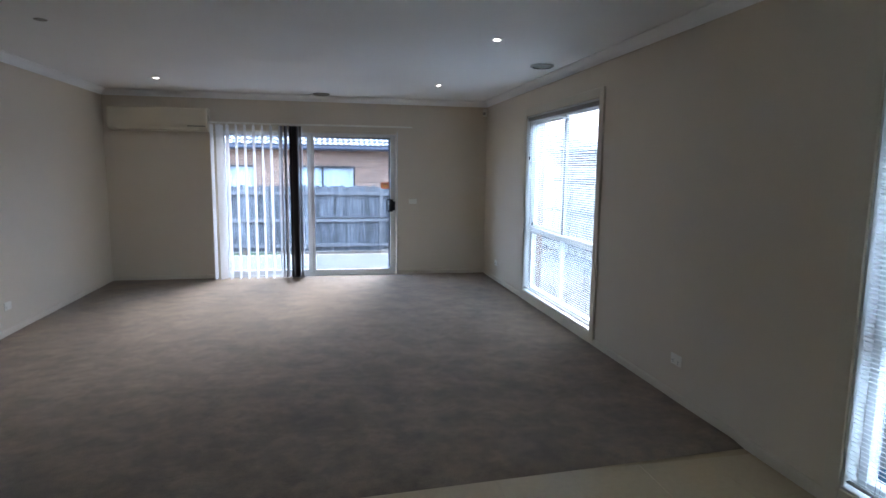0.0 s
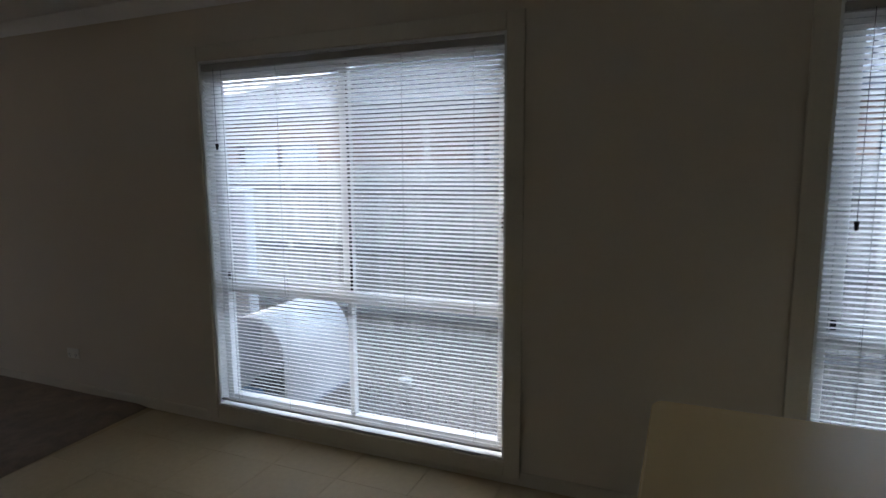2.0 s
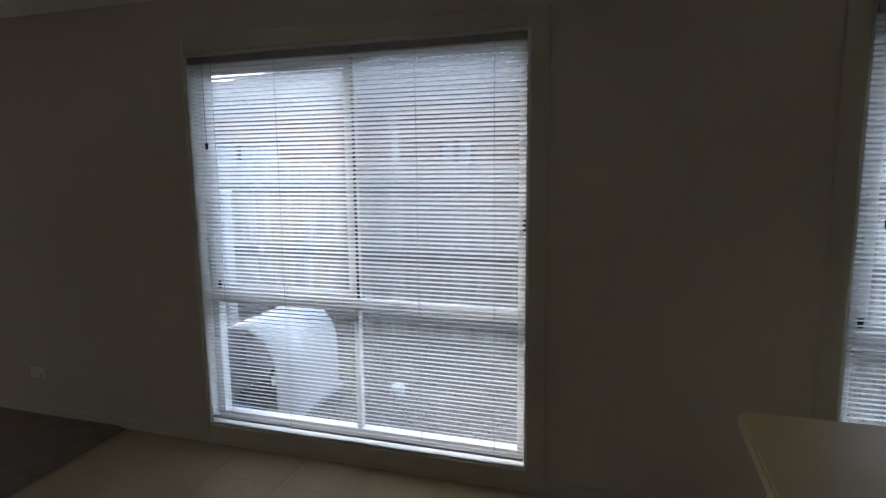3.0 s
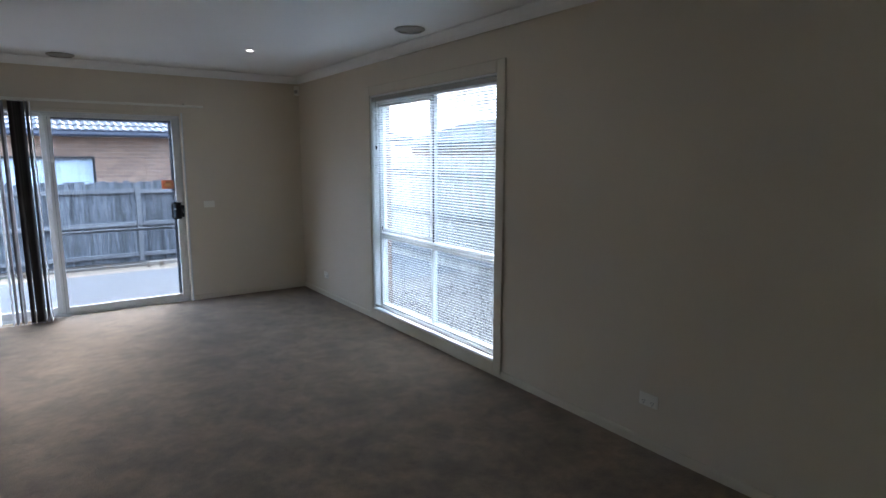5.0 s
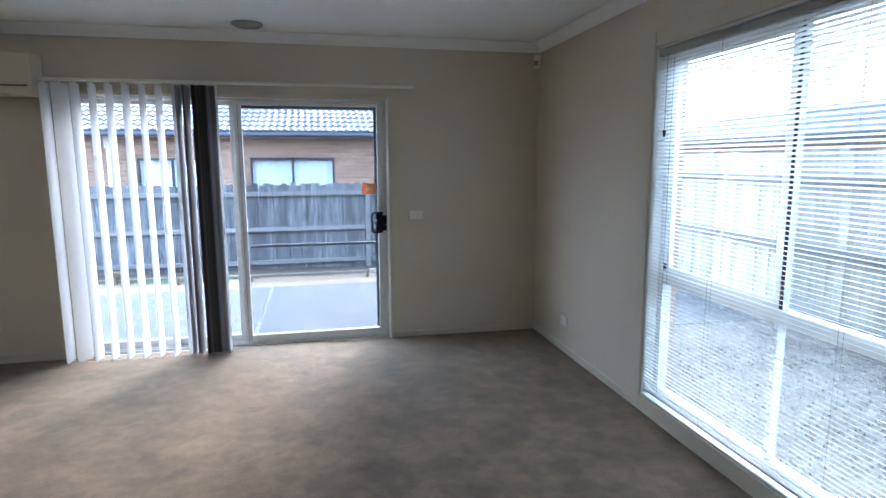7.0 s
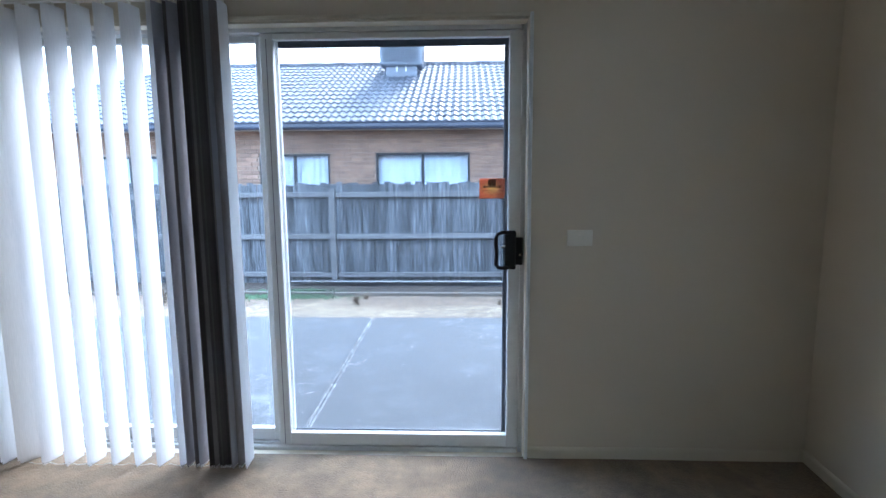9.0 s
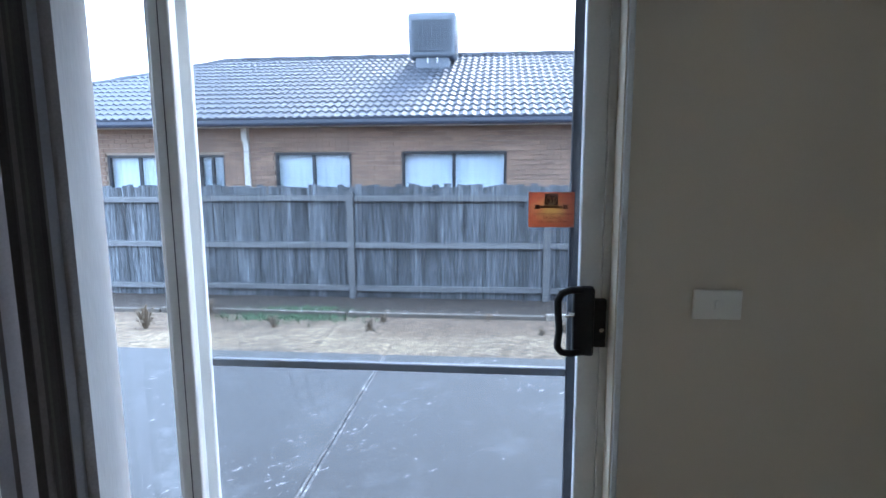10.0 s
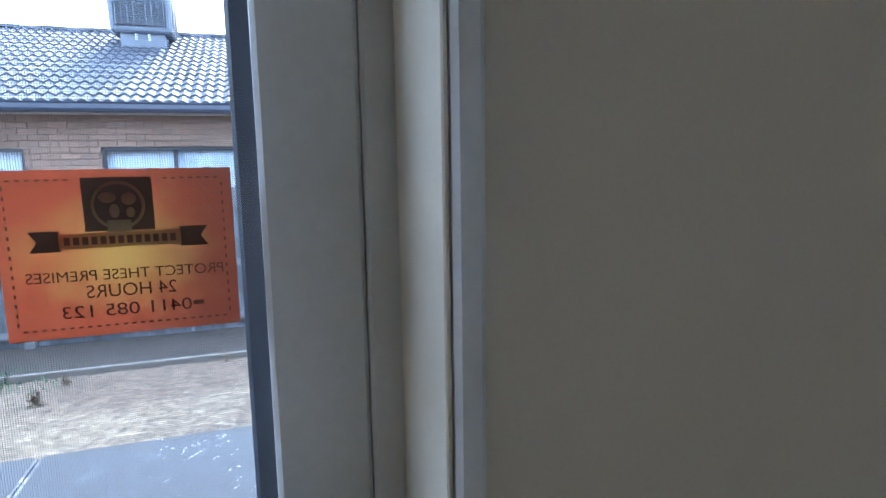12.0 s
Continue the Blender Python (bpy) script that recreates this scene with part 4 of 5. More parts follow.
# ---------------------------------------------------------------- outdoors
def ground():
    """One sheet of ground, falling away from the slab to the north fence and out to the horizon."""
    def height(x, y):
        if y < 3.2:
            z = -0.16
        else:
            z = -0.16 - 0.48 * min((y - 3.2) / 3.7, 1.0)
        if 3.15 < y < 7.2:
            z += 0.012 * noise.noise((x * 3, y * 3, 0)) + 0.006 * noise.noise((x * 9, y * 9, 4))
        return z
    xs = [-3000, -300, -60, -20] + [-12 + 0.25 * i for i in range(81)] + [12, 20, 60, 300, 3000]
    ys = [-3000, -300, -60, -20, -14, -10, -6, -2, 0, 1.5, 3.0] + [3.2 + 0.15 * i for i in range(28)] + [8, 10, 14, 20, 60, 300, 3000]
    bm = bmesh.new()
    g = [[bm.verts.new((x, y, height(x, y))) for x in xs] for y in ys]
    for a, b in zip(g, g[1:]):
        for i in range(len(xs) - 1):
            bm.faces.new((a[i], a[i + 1], b[i + 1], b[i]))
    return bm


tagged(part("ground", ground(), SOIL, smooth=True), "dry sandy soil with straw and dead grass", "ground", kind="structure")


def strip(name, x0, x1, y0, y1, zf, step, material, label):
    bm = bmesh.new()
    nx, ny = max(int((x1 - x0) / step), 1), max(int((y1 - y0) / step), 1)
    g = [[bm.verts.new((x0 + (x1 - x0) * i / nx, y0 + (y1 - y0) * j / ny, zf(x0 + (x1 - x0) * i / nx, y0 + (y1 - y0) * j / ny))) for i in range(nx + 1)] for j in range(ny + 1)]
    for a, b in zip(g, g[1:]):
        for i in range(nx):
            bm.faces.new((a[i], a[i + 1], b[i + 1], b[i]))
    return tagged(part(name, bm, material, smooth=True), label, "ground", kind="structure")


def slope_z(y):
    return -0.16 - 0.48 * min(max((y - 3.2) / 3.7, 0.0), 1.0)


strip("mulch_bed", -13.0, 8.0, 5.42, 7.25, lambda x, y: slope_z(y) + 0.035 + 0.018 * noise.noise((x * 4, y * 4, 1)), 0.12, MULCH, "dark mulched garden bed along the fence")
strip("gravel_strip", 0.26, 2.7, -16.0, 0.2, lambda x, y: -0.125 + 0.006 * noise.noise((x * 5, y * 5, 1)), 0.1, GRAVEL, "brown gravel side yard beside the house")

# patio slab in bays with worn joints
joints = [-9.0, -5.45, -2.57, 0.3, 3.2]
for a, b in zip(joints, joints[1:]):
    bm = box(a + 0.020, b - 0.020, 0.255, 3.10, -0.30, -0.135, 0.006)
    tagged(part("patio_slab", bm, SLAB), "grey painted concrete patio slab with white flecks", "patio", "patio slabs", kind="structure")
for x in joints[1:-1]:
    jt = tagged(part("slab_joint", box(x - 0.006, x + 0.006, 0.26, 3.095, -0.2, -0.152), ALU_DARK), "dark strip for the shade in a groove with flaking pale edges between patio slabs", "joint", kind="structure")
    for sx in (-1, 1):
        part("joint_edge", box(min(x + sx * 0.0065, x + sx * 0.0195), max(x + sx * 0.0065, x + sx * 0.0195), 0.26, 3.095, -0.2, -0.138, 0.003), JOINT, jt, "flaking pale concrete edge")

me = link_mesh("sleeper", box(-1.2, 1.2, -0.03, 0.03, -0.09, 0.03, 0.008), SLEEPER)
pale_me = link_mesh("sleeper", box(-1.2, 1.2, -0.04, 0.04, -0.09, 0.045, 0.008), SLEEPER_PALE)
edging = empty("garden_edging", -3, 5.35, -0.42, "low pale timber sleeper edging of the garden bed", "edging")
for i in range(8):
    share("sleeper", pale_me if i == 4 else me, edging, pose(-6.55 + i * 2.42, 0.01 * math.sin(i * 2.1), 0.02 - 0.012 * (i % 2), 0, 0.4 * math.sin(i), 0.5 * math.cos(i * 1.7)))


# timber paling fences
def fence(name, length, posts, base, top, rails, label, m, seed, behind=False, timber=TIMBER):
    """Built along local x with the posts and rails on the -y side."""
    f = new(name)
    tagged(f, label, "fence", "paling fences")
    rnd = random.Random(seed)
    pal = []
    for k in range(4):
        h = top - base + 0.014 * (k - 1.5)
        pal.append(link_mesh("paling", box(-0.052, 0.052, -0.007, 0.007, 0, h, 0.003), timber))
    n = int(length / 0.09)
    for i in range(n):
        x = -length / 2 + i * 0.09
        share("paling", rnd.choice(pal), f, pose(x, 0.012 + 0.011 * (i % 2) + rnd.uniform(0, 0.003), base + rnd.uniform(-0.01, 0.01), rnd.uniform(-0.3, 0.3), rnd.uniform(-0.5, 0.5), rnd.uniform(-1, 1)))
    post = link_mesh("post", box(-0.05, 0.05, -0.04, 0.04, base - 0.1, top - 0.09, 0.006), RAIL)
    for x in posts:
        share("post", post, f, pose(x, 0.085 if behind else -0.045, 0, 0, rnd.uniform(-0.5, 0.5), 0))
    for z in rails:
        for a, b in zip(posts, posts[1:]):
            me = link_mesh("rail", box(-(b - a) / 2 + 0.052, (b - a) / 2 - 0.052, -0.024, 0.024, -0.042, 0.042, 0.005), RAIL)
            share("rail", me, f, pose((a + b) / 2, -0.027, z + rnd.uniform(-0.012, 0.012), 0, rnd.uniform(-0.25, 0.25), 0))
    f.matrix_basis = m
    return f


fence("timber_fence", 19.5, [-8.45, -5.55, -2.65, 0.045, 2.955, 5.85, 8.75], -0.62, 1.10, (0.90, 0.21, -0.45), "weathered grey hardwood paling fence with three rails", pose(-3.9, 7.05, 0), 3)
fence("timber_fence", 24.0, [-11.6, -8.7, -5.8, -2.9, 0.0, 2.9, 5.8, 8.7, 11.6], -0.16, 1.62, (1.38, 0.72, 0.06), "weathered grey hardwood paling fence beside the side yard", pose(2.65, -4.9, 0, 0, 0, -90), 4, True, TIMBER_BRIGHTENED)


# neighbouring brick houses
def roof_tile():
    bm = bmesh.new()
    w, ln = 0.305, 0.40
    up = []
    for s in (0.0, ln):
        row = []
        for k in range(9):
            u = w * k / 8
            z = 0.042 * (0.5 - 0.5 * math.cos(2 * math.pi * (k / 8) * 2.0)) if k < 9 else 0
            row.append((u, s, z))
        up.append(row)
    vs = [[bm.verts.new(p) for p in row] for row in up]
    for i in range(8):
        bm.faces.new((vs[0][i], vs[0][i + 1], vs[1][i + 1], vs[1][i]))
    drop = [bm.verts.new((p[0], p[1], p[2] - 0.045)) for p in up[0]]
    for i in range(8):
        bm.faces.new((drop[i], drop[i + 1], vs[0][i + 1], vs[0][i]))
    return link_mesh("roof_tile", bm, ROOF)


TILE_ME = roof_tile()


def joined(name, me_src, places, material, parent, label=""):
    """Many alike pieces too far or too many to be picked apart, in one mesh."""
    co = np.array([v.co for v in me_src.vertices])
    faces = [tuple(p.vertices) for p in me_src.polygons]
    verts, polys = [], []
    for m in places:
        a = np.array(m)
        off = len(verts)
        verts.extend((co @ a[:3, :3].T + a[:3, 3]).tolist())
        polys.extend([tuple(i + off for i in f) for f in faces])
    me = bpy.data.meshes.new(name)
    me.from_pydata(verts, [], polys)
    me.materials.append(material)
    ob = new(name, me)
    ob.parent = parent
    tagged(ob, label, kind="stuff")
    return ob


BRICK_ME = link_mesh("brick", box(-0.118, 0.118, -0.03, 0.006, -0.038, 0.038, 0.003), BRICK)


def house(name, label, m, x0, x1, depth, eave_z, base_z, wins, near, brick_from, pipes):
    """A brick house seen along its front: local x along the wall, +y into the house. Hip tiled roof."""
    h = new(name)
    tagged(h, label, "house", "neighbouring houses")
    pitch = radians(20.8)
    over = 0.48
    holes = [(a, b, c, d) for a, b, c, d in wins]
    part("wall", wall_mesh("x", x0, x1, base_z, eave_z + 0.05, 0.006, 0.12, holes), MORTAR, h, "brick wall")
    part("wall", box(x0, x0 + 0.11, 0.1205, depth, base_z, eave_z + 0.05), BRICK, h, "brick end wall")
    part("wall", box(x1 - 0.11, x1, 0.1205, depth, base_z, eave_z + 0.05), BRICK, h, "brick end wall")
    part("wall", box(x0 + 0.111, x1 - 0.111, depth - 0.11, depth, base_z, eave_z + 0.05), BRICK, h, "brick rear wall")
    # bricks
    parts_n, rest = [], []
    course, step = 0.086, 0.24
    zc, r = brick_from, 0
    rnd = random.Random(len(wins) + int(depth))
    while zc < eave_z + 0.02:
        x = x0 + 0.12 + (0.12 if r % 2 else 0)
        while x < x1 - 0.12:
            lo, hi = x - 0.118, x + 0.118
            for a, b, c, d in holes:
                if c < zc + 0.02 and zc - 0.02 < d:
                    if lo < a < hi:
                        hi = a
                    elif lo < b < hi:
                        lo = b
                    elif a <= lo and hi <= b:
                        hi = lo
            if hi - lo > 0.04:
                mm = pose((lo + hi) / 2, rnd.uniform(-0.002, 0.002), zc) @ Matrix.Diagonal(((hi - lo) / 0.236, 1, 1, 1))
                (parts_n if near[0] < x < near[1] and len(parts_n) < 290 else rest).append(mm)
            x += step
        zc += course
        r += 1
    for mm in parts_n:
        share("brick", BRICK_ME, h, mm)
    if rest:
        joined("brickwork", BRICK_ME, rest, BRICK, h)
    # windows
    for a, b, c, d in wins:
        w = empty("window", (a + b) / 2, 0.05, c)
        w.parent = h
        ox, oz = (a + b) / 2, c
        hw, hh = (b - a) / 2, d - c
        t = 0.05
        for bm in (box(-hw, -hw + t, -0.03, 0.03, 0, hh, 0.004), box(hw - t, hw, -0.03, 0.03, 0, hh, 0.004), box(-hw + t, hw - t, -0.03, 0.03, hh - t, hh, 0.004), box(-hw + t, hw - t, -0.03, 0.03, 0, t, 0.004), box(-0.03, 0.03, -0.026, 0.026, t, hh - t, 0.004)):
            part("frame", bm, WIN_BLACK, w, "black aluminium frame")
        for sx in (-1, 1):
            g = part("pane", box(min(0.03 * sx, (hw - t) * sx), max(0.03 * sx, (hw - t) * sx), -0.002, 0.002, t, hh - t), FAR_GLASS, w, "glass")
            cu = bmesh.new()
            n = 40
            cols = [[cu.verts.new((-hw + 2 * hw * k / n, 0.12 + 0.02 * math.sin(k * 1.9) + 0.008 * math.sin(k * 4.3), z)) for z in (0, hh)] for k in range(n + 1)]
            for p, q in zip(cols, cols[1:]):
                cu.faces.new((p[0], q[0], q[1], p[1]))
            if sx == 1:
                part("curtain", cu, CURTAIN, w, "pale drawn curtain", True)
            else:
                cu.free()
        part("room_back", box(-hw - 0.1, hw + 0.1, 0.3, 0.32, -0.05, hh + 0.05), CURTAIN, w)
    # eave, fascia and gutter
    part("soffit", box(x0 - over, x1 + over, -over + 0.02, 0.0, eave_z + 0.03, eave_z + 0.05), CEILING, h, "eave lining")
    gp = [(0, 0), (0.11, 0.01), (0.125, 0.05), (0.12, 0.11), (0.13, 0.125), (0.10, 0.125), (0.02, 0.115), (0, 0.17)]
    part("gutter", extrude_profile(gp, "x", x0 - over, x1 + over, (0, -over + 0.02, eave_z + 0.02), -1), GUTTER, h, "dark steel fascia gutter")
    for px in pipes:
        part("downpipe", box(px - 0.05, px + 0.05, -0.09, -0.01, base_z, eave_z - 0.22, 0.008), PIPE, h, "pale painted downpipe")
        part("downpipe_offset", box(px - 0.075, px + 0.045, -0.13, -0.012, eave_z - 0.2195, eave_z + 0.03, 0.012), PIPE, h, "pale painted downpipe offset")
    # roof
    run = depth / 2 + over
    z_e = eave_z + 0.16
    z_r = z_e + run * math.tan(pitch)
    bm = bmesh.new()
    A = [bm.verts.new(p) for p in ((x0 - over, -over, z_e - 0.02), (x1 + over, -over, z_e - 0.02), (x1 + over, depth + over, z_e - 0.02), (x0 - over, depth + over, z_e - 0.02))]
    r0 = bm.verts.new((x0 - over + run, depth / 2, z_r - 0.02))
    r1 = bm.verts.new((x1 + over - run, depth / 2, z_r - 0.02))
    for f in ((A[0], A[1], r1, r0), (A[1], A[2], r1), (A[2], A[3], r0, r1), (A[3], A[0], r0)):
        bm.faces.new(f)
    roof = part("roof", bm, ROOF, h, "dark charcoal concrete-tile hip roof")
    gauge = 0.335
    slope = run / math.cos(pitch)
    n = int(slope / gauge)
    parts_n, rest = [], []
    for j in range(n + 1):
        s = j * gauge
        xa, xb = x0 - over + s * math.cos(pitch), x1 + over - s * math.cos(pitch)
        y, z = -over - 0.03 + s * math.cos(pitch), z_e + s * math.sin(pitch)
        x = x0 - over + (0.15 if j % 2 else 0.0)
        while x < xb - 0.25:
            if x > xa - 0.02:
                mm = pose(x, y, z, math.degrees(pitch) - 4.5, 0, 0)
                (parts_n if near[0] < x < near[1] and len(parts_n) < 290 else rest).append(mm)
            x += 0.302
    for mm in parts_n:
        share("roof_tile", TILE_ME, roof, mm)
    joined("roof_tiling", TILE_ME, rest, ROOF, roof)
    # ridge and hip cappings
    def caps(a, b):
        a, b = Vector(a), Vector(b)
        d = (b - a)
        k = max(int(d.length / 0.38), 1)
        q = d.to_track_quat("X", "Z").to_matrix().to_4x4()
        bm = bmesh.new()
        rings = [[bm.verts.new((s, 0.12 * math.cos(t), 0.075 * math.sin(t) - 0.01)) for t in [math.pi * i / 6 for i in range(7)]] for s in (0, 0.40)]
        for i in range(6):
            bm.faces.new((rings[0][i], rings[0][i + 1], rings[1][i + 1], rings[1][i]))
        me = link_mesh("ridge_cap", bm, ROOF)
        for i in range(k):
            share("ridge_cap", me, roof, Matrix.Translation(a + d * (i / k)) @ q @ pose(0, 0, 0.012 * (i % 2)))
    caps((x0 - over + run, depth / 2, z_r), (x1 + over - run, depth / 2, z_r))
    caps((x0 - over, -over, z_e), (x0 - over + run, depth / 2, z_r))
    h.matrix_basis = m
    return h


house("brick_house", "brown brick house with a charcoal tiled hip roof behind the fence", pose(0, 9.13, 0), -13.05, 6.5, 8.8, 2.06, -0.9,
      [(-3.43, -1.52, 0.55, 1.64), (-5.82, -4.36, 0.55, 1.63), (-7.32, -6.80, 0.55, 1.60), (-9.18, -7.86, 0.55, 1.60)], (-7.0, 0.2), 1.0, (-6.34,))
house("brick_house", "brown brick house with a tiled roof beside the side yard", pose(5.2, -5.0, 0, 0, 0, -90), -4.0, 10.0, 8.0, 2.30, -0.2,
      [(1.06, 1.58, 1.2, 2.0), (-3.1, -1.45, 1.0, 2.0), (5.88, 7.3, 1.0, 2.0)], (-2.5, 4.5), 1.5, (0.45,))
house("brick_house", "low brick house with a tiled roof farther down the street", pose(10.5, 7.5, 0, 0, 0, -90), -7.0, 6.0, 3.6, 2.0, -0.6,
      [(-1.5, 0.2, 0.8, 1.7), (3.0, 4.2, 0.8, 1.7)], (90, 91), 1.2, (2.0,))


def cooler():
    c = empty("rooftop_cooler", -3.2, 12.5, 3.80, "grey box-shaped evaporative cooler on the tiled roof", "cooler")
    bm = box(-0.55, 0.55, -0.5, 0.5, 0.0, 0.97, 0.09, 3)
    for v in bm.verts:
        k = 1 - 0.05 * (1 - v.co.z / 0.9)
        v.co.x *= k
        v.co.y *= k
    part("housing", bm, COOLER, c)
    part("filter_pad", box(-0.44, 0.44, -0.512, -0.501, 0.12, 0.80, 0.004), COOLER_DARK, c, "dark louvred filter pad")
    me = link_mesh("louvre", box(-0.44, 0.44, -0.528, -0.510, -0.006, 0.006, 0.002), COOLER)
    for i in range(16):
        share("louvre", me, c, pose(0, 0, 0.14 + i * 0.0425, 0, 0, 0))
    me = link_mesh("mullion", box(-0.006, 0.006, -0.530, -0.511, 0.12, 0.80, 0.002), COOLER)
    for i in range(9):
        share("mullion", me, c, pose(-0.40 + i * 0.1, 0, 0))
    part("side_pad", box(0.527, 0.538, -0.40, 0.40, 0.12, 0.80, 0.004), COOLER_DARK, c, "dark filter pad")
    part("dropper", box(-0.38, 0.38, -0.36, 0.36, -0.40, -0.001, 0.01), COOLER, c, "duct dropper box")
    for x in (-0.1, 0.12):
        part("drain_pipe", cyl(0.02, 0.02, 0.12, pose(x, -0.42, -0.07), 10), PIPE, c, "pale drain stub")
    return c


cooler()


# things in the side yard
def shelter():
    """An arched white plastic tunnel cover standing on the gravel, with pipework under it."""
    s = empty("arched_cover", 0.80, -6.235, -0.12, "white arched plastic cover standing open on the gravel", "cover")
    hw, spring, top, t = 0.285, 0.38, 0.685, 0.022
    prof_o, prof_i = [(hw, 0)], [(hw - t, 0)]
    for k in range(17):
        a = math.pi * k / 16
        prof_o.append((hw * math.cos(a), spring + (top - spring) * math.sin(a)))
        prof_i.append(((hw - t) * math.cos(a), spring + (top - spring - t) * math.sin(a)))
    prof_o.append((-hw, 0))
    prof_i.append((-hw + t, 0))
    bm = bmesh.new()
    X = (-0.37, 0.42)
    vo = [[bm.verts.new((x, -u, z)) for u, z in prof_o] for x in X]
    vi = [[bm.verts.new((x, -u, z)) for u, z in prof_i] for x in X]
    n = len(prof_o)
    for i in range(n - 1):
        bm.faces.new((vo[0][i], vo[0][i + 1], vo[1][i + 1], vo[1][i]))
        bm.faces.new((vi[0][i + 1], vi[0][i], vi[1][i], vi[1][i + 1]))
        for e in (0, 1):
            bm.faces.new((vo[e][i], vi[e][i], vi[e][i + 1], vo[e][i + 1]))
    bmesh.ops.recalc_face_normals(bm, faces=bm.faces)
    part("shell", bm, KENNEL, s, "white arched plastic shell", True)
    part("floor_plate", box(-0.36, 0.52, -0.31, 0.31, 0.0, 0.018, 0.004), COOLER, s, "grey floor plate")
    # low rear panel, its upper part added to block light from behind
    rear = bmesh.new()
    caps = [[rear.verts.new((x, -u * 0.995, max(z * 0.995, 0.0185))) for u, z in prof_i] for x in (0.395, 0.41)]
    for i in range(n - 1):
        rear.faces.new((caps[0][i], caps[0][i + 1], caps[1][i + 1], caps[1][i]))
    rear.faces.new((caps[0][n - 1], caps[0][0], caps[1][0], caps[1][n - 1]))
    rear.faces.new(caps[0])
    rear.faces.new(list(reversed(caps[1])))
    bmesh.ops.recalc_face_normals(rear, faces=rear.faces)
    part("rear_panel", rear, COOLER, s, "grey-blue rear panel, raised to the full arch to darken the inside")
    part("meter_box", box(-0.05, 0.14, 0.02, 0.20, 0.30, 0.52, 0.01), KENNEL, s, "pale box")
    part("pump_body", box(-0.22, 0.10, -0.02, 0.19, 0.0185, 0.15, 0.03, 2), BLACK, s, "dark rounded pump body")
    part("blue_bag", box(-0.30, -0.10, 0.05, 0.24, 0.0185, 0.10, 0.03, 2), BLUE_CLOTH, s, "blue plastic bundle")
    part("pipe", tube([(0.05, 0.08, 0.15), (0.05, 0.05, 0.24), (0.10, -0.02, 0.27), (0.18, -0.08, 0.26)], 0.018, 8), BLACK, s, "dark pipe")
    part("valve", cyl(0.02, 0.02, 0.05, pose(-0.05, -0.03, 0.20), 10), PLASTIC, s, "white valve cap")
    return s


shelter()

post = empty("white_post", 1.1, -5.60, -0.12, "white vertical plastic pipe in the side yard", "pipe")
part("pipe_body", box(-0.06, 0.06, -0.09, 0.09, 0.0, 1.50, 0.02, 2), KENNEL, post)
part("pipe_cap", box(-0.066, 0.066, -0.096, 0.096, 1.5005, 1.53, 0.01, 2), KENNEL, post)

cap = empty("drain_cap", 1.25, -7.0, -0.125, "small white plastic drain cap in the gravel", "drain cap")
part("cap_body", cyl(0.05, 0.048, 0.05, pose(0, 0, 0.025), 20), KENNEL, cap)
part("cap_lid", cyl(0.056, 0.05, 0.014, pose(0, 0, 0.057), 20), KENNEL, cap)


# dry stalks and weeds in the back garden
STRAW = surface("straw", (0.21, 0.17, 0.115), 0.9, where="world", big=3, small=40, var=0.35, fine=0.3)
def stalk_clump(x, y, h, n, seed, label):
    rnd = random.Random(seed)
    c = empty("dry_plant", x, y, slope_z(y) - 0.01, label, "plant", "cut-back garden plants")
    for i in range(n):
        a, lean, hh = rnd.uniform(0, 6.28), rnd.uniform(0.05, 0.45), h * rnd.uniform(0.5, 1.0)
        dx, dy = math.cos(a) * lean * hh, math.sin(a) * lean * hh
        pts = [(dx * 0.15, dy * 0.15, 0), (dx * 0.5, dy * 0.5, hh * 0.5), (dx + rnd.uniform(-0.01, 0.01), dy, hh)]
        part("stalk", tube(pts, 0.008, 5), DRY_STALK, c)
    tuft = bmesh.new()
    for i in range(n * 9):
        a, hh, r = rnd.uniform(0, 6.28), h * rnd.uniform(0.1, 0.9), h * rnd.uniform(0.05, 0.42)
        q = Vector((math.cos(a) * r, math.sin(a) * r, hh))
        d = Vector((rnd.uniform(-1, 1), rnd.uniform(-1, 1), rnd.uniform(-0.3, 1))).normalized() * rnd.uniform(0.02, 0.05)
        s = d.orthogonal().normalized() * 0.007
        tuft.faces.new([tuft.verts.new(w) for w in (q - s, q + s, q + d)])
    part("dry_leaves", tuft, DRY_STALK, c, "dry curled leaves")
    return c


stalk_clump(-2.98, 4.34, 0.12, 10, 1, "short brown cut-back shrub stump")
stalk_clump(-4.05, 4.4, 0.15, 9, 2, "short brown cut-back shrub stump")
stalk_clump(-5.35, 4.15, 0.26, 18, 3, "tall dry straw-coloured garden plant")
stalk_clump(-5.1, 5.0, 0.25, 20, 4, "dry straw-coloured garden plant")
stalk_clump(-0.95, 4.5, 0.11, 10, 5, "short brown cut-back shrub stump")
stalk_clump(-1.2, 4.25, 0.09, 6, 6, "short brown cut-back shrub stump")
stalk_clump(-2.95, 4.95, 0.10, 7, 7, "short brown cut-back shrub stump")
stalk_clump(-1.75, 5.2, 0.10, 5, 8, "short brown cut-back shrub stump")


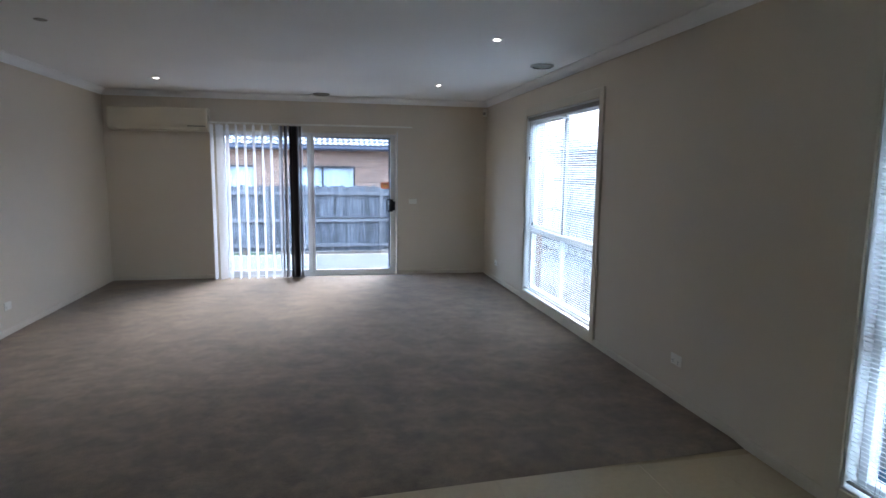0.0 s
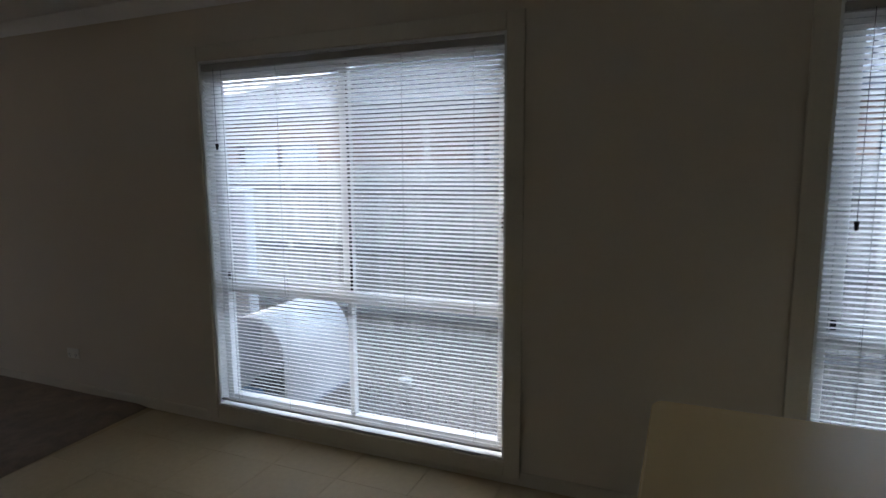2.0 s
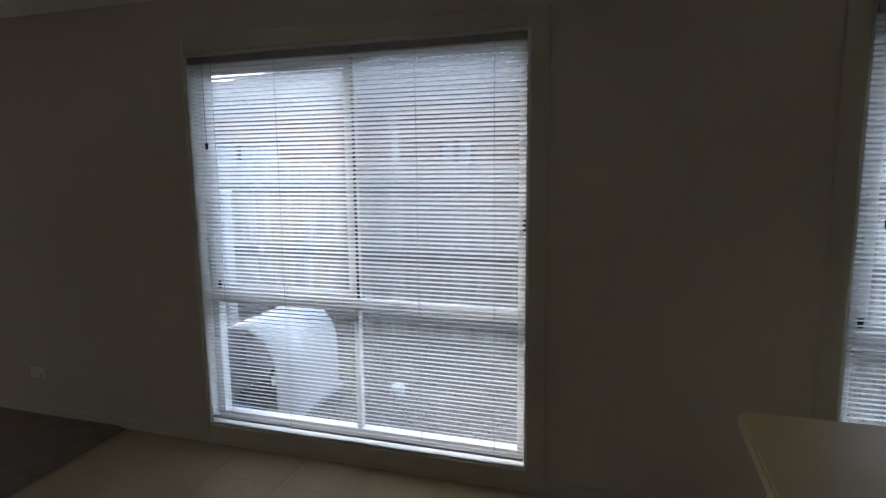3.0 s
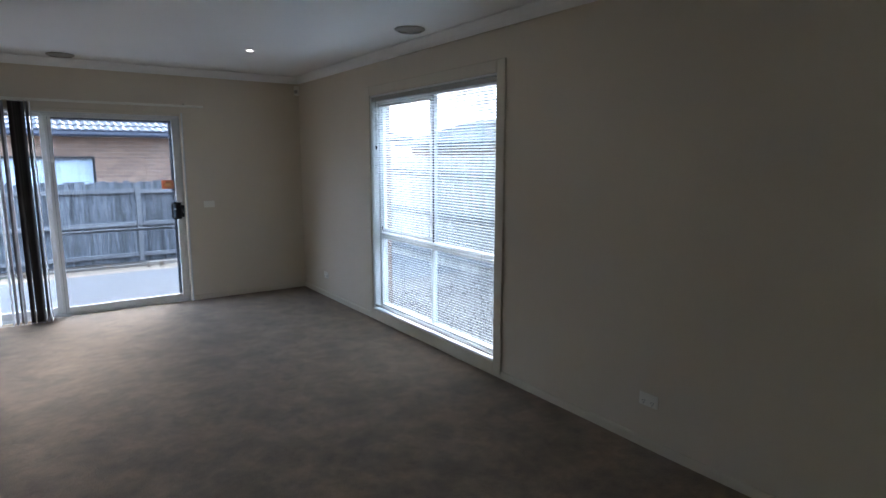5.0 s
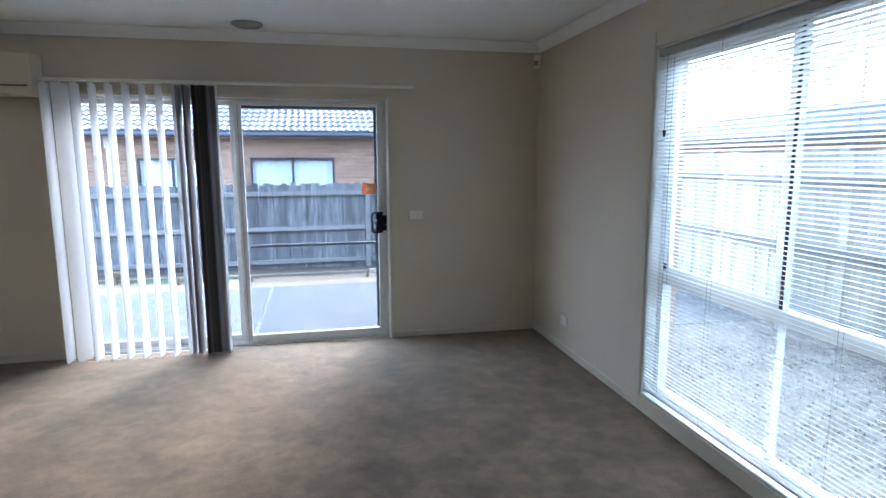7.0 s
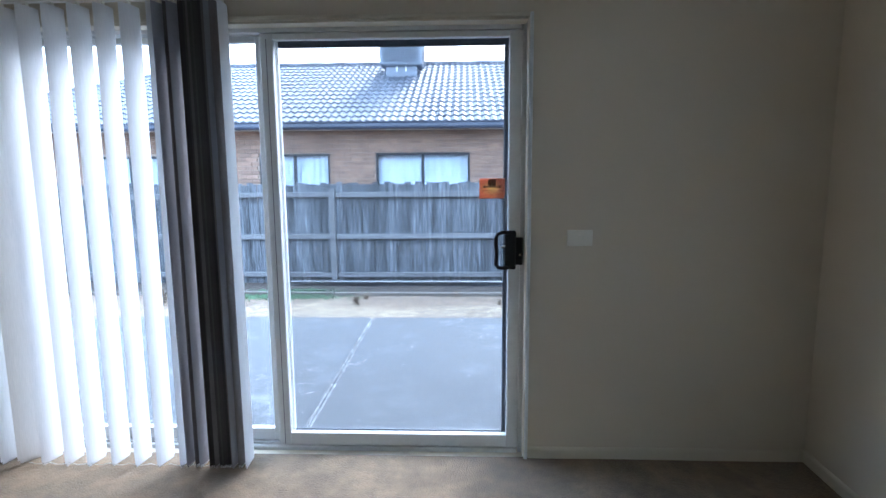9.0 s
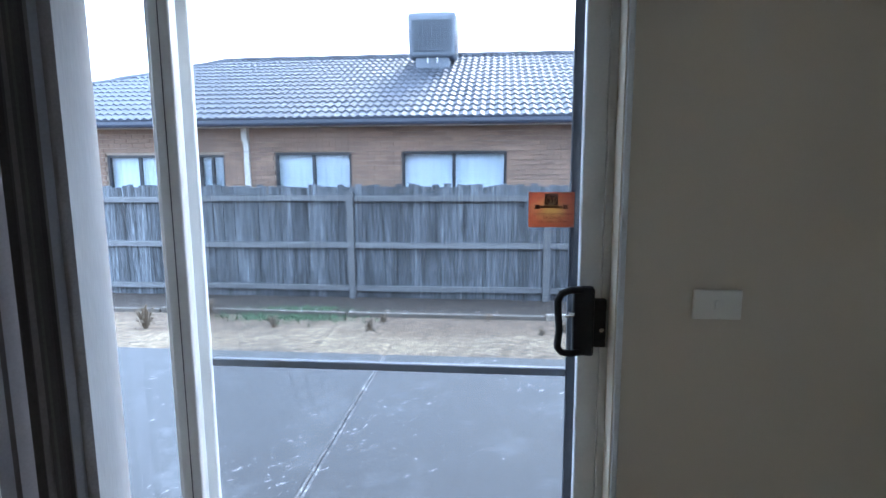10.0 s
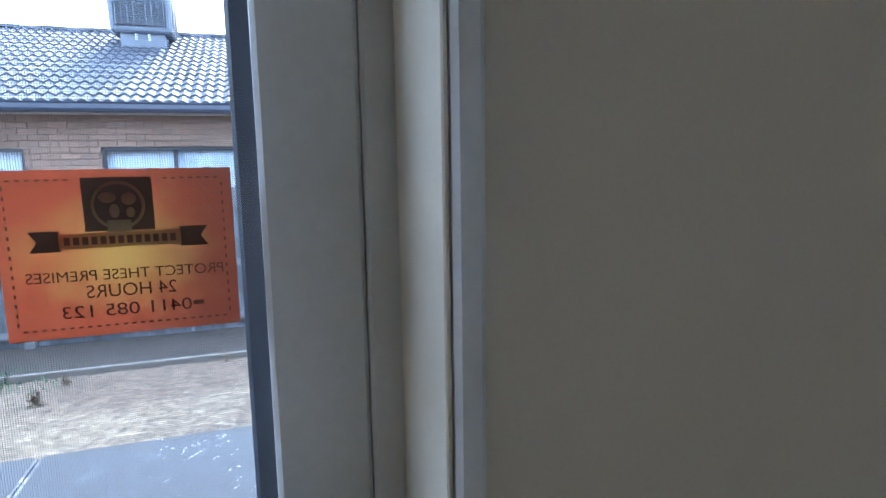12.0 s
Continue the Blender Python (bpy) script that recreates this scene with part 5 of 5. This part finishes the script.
def weeds():
    rnd = random.Random(9)
    bm = bmesh.new()
    for i in range(2200):
        cx, cy, sx, sy = rnd.choice(((-4.2, 5.1, 0.75, 0.30), (-4.1, 5.2, 0.6, 0.35), (-4.1, 5.6, 0.5, 0.25), (-4.3, 5.3, 0.9, 0.5)))
        x, y = rnd.gauss(cx, sx * 0.6), rnd.gauss(cy, sy * 0.6)
        z = slope_z(y) + (0.03 if y > 5.42 else 0)
        a, h = rnd.uniform(0, 6.28), rnd.uniform(0.02, 0.055)
        w = 0.008
        p = Vector((x, y, z))
        d = Vector((math.cos(a), math.sin(a), 0))
        s = Vector((-d.y, d.x, 0)) * w
        q = p + d * h * rnd.uniform(0.3, 1.0) + Vector((0, 0, h))
        bm.faces.new([bm.verts.new(v) for v in (p - s, p + s, q)])
    return bm


tagged(part("weeds", weeds(), GREEN), "patches of low green weeds on dry soil", "weeds", kind="stuff")


def straw():
    rnd = random.Random(19)
    bm = bmesh.new()
    for i in range(8000):
        x, y = rnd.uniform(-9, 3), 3.2 + 2.1 * rnd.random() ** 1.3
        z = slope_z(y) + 0.006
        a, h = rnd.uniform(0, 6.28), rnd.uniform(0.02, 0.07)
        p = Vector((x, y, z))
        d = Vector((math.cos(a), math.sin(a), rnd.uniform(0.0, 0.35)))
        s = Vector((-d.y, d.x, 0)) * 0.003
        q = p + d * h
        bm.faces.new([bm.verts.new(v) for v in (p - s, p + s, q)])
    return bm


tagged(part("straw_litter", straw(), STRAW), "scattered dry straw and dead grass on the soil", "straw", kind="stuff")


def pebbles():
    rnd = random.Random(29)
    ico = bmesh.new()
    bmesh.ops.create_icosphere(ico, subdivisions=1, radius=1.0)
    me = link_mesh("pebble", ico, GRAVEL)
    places = []
    for i in range(7000):
        r = rnd.uniform(0.006, 0.014)
        x, y = rnd.uniform(0.3, 2.55), rnd.uniform(-11.5, -0.5)
        places.append(pose(x, y, -0.12, rnd.uniform(0, 360), rnd.uniform(0, 360), 0) @ Matrix.Diagonal((r, r * rnd.uniform(0.6, 1), r * 0.7, 1)))
    return joined("gravel", me, places, GRAVEL, None, "loose brown gravel stones in the side yard")


tagged(pebbles(), category="gravel")


# ---------------------------------------------------------------- floor tiles, last
def tiles():
    t = empty("floor", 0, 0, 0, "cream glazed ceramic floor tiles with thin grout", "floor", kind="structure")
    size, gap = 0.4, 0.0016
    full = link_mesh("tile", box(-size / 2 + gap / 2, size / 2 - gap / 2, -size / 2 + gap / 2, size / 2 - gap / 2, -0.008, 0.0, 0.0006), TILE)
    xs = [-0.3 - 0.4 * i for i in range(-1, 13)]
    ys = [-5.78 - 0.4 * j for j in range(0, 19)]
    for x in xs:
        for y in ys:
            a, b, c, d = x - 0.4, x, y - 0.4, y
            a, b, c, d = max(a, XW), min(b, 0.0), max(c, YB), d
            if b - a < 0.02 or d - c < 0.02:
                continue
            if b - a > 0.399 and d - c > 0.399:
                share("tile", full, t, pose((a + b) / 2, (c + d) / 2, 0))
            else:
                me = link_mesh("tile", box(-(b - a) / 2 + gap / 2, (b - a) / 2 - gap / 2, -(d - c) / 2 + gap / 2, (d - c) / 2 - gap / 2, -0.008, 0.0, 0.0006), TILE)
                share("tile", me, t, pose((a + b) / 2, (c + d) / 2, 0))
    return t


tiles()
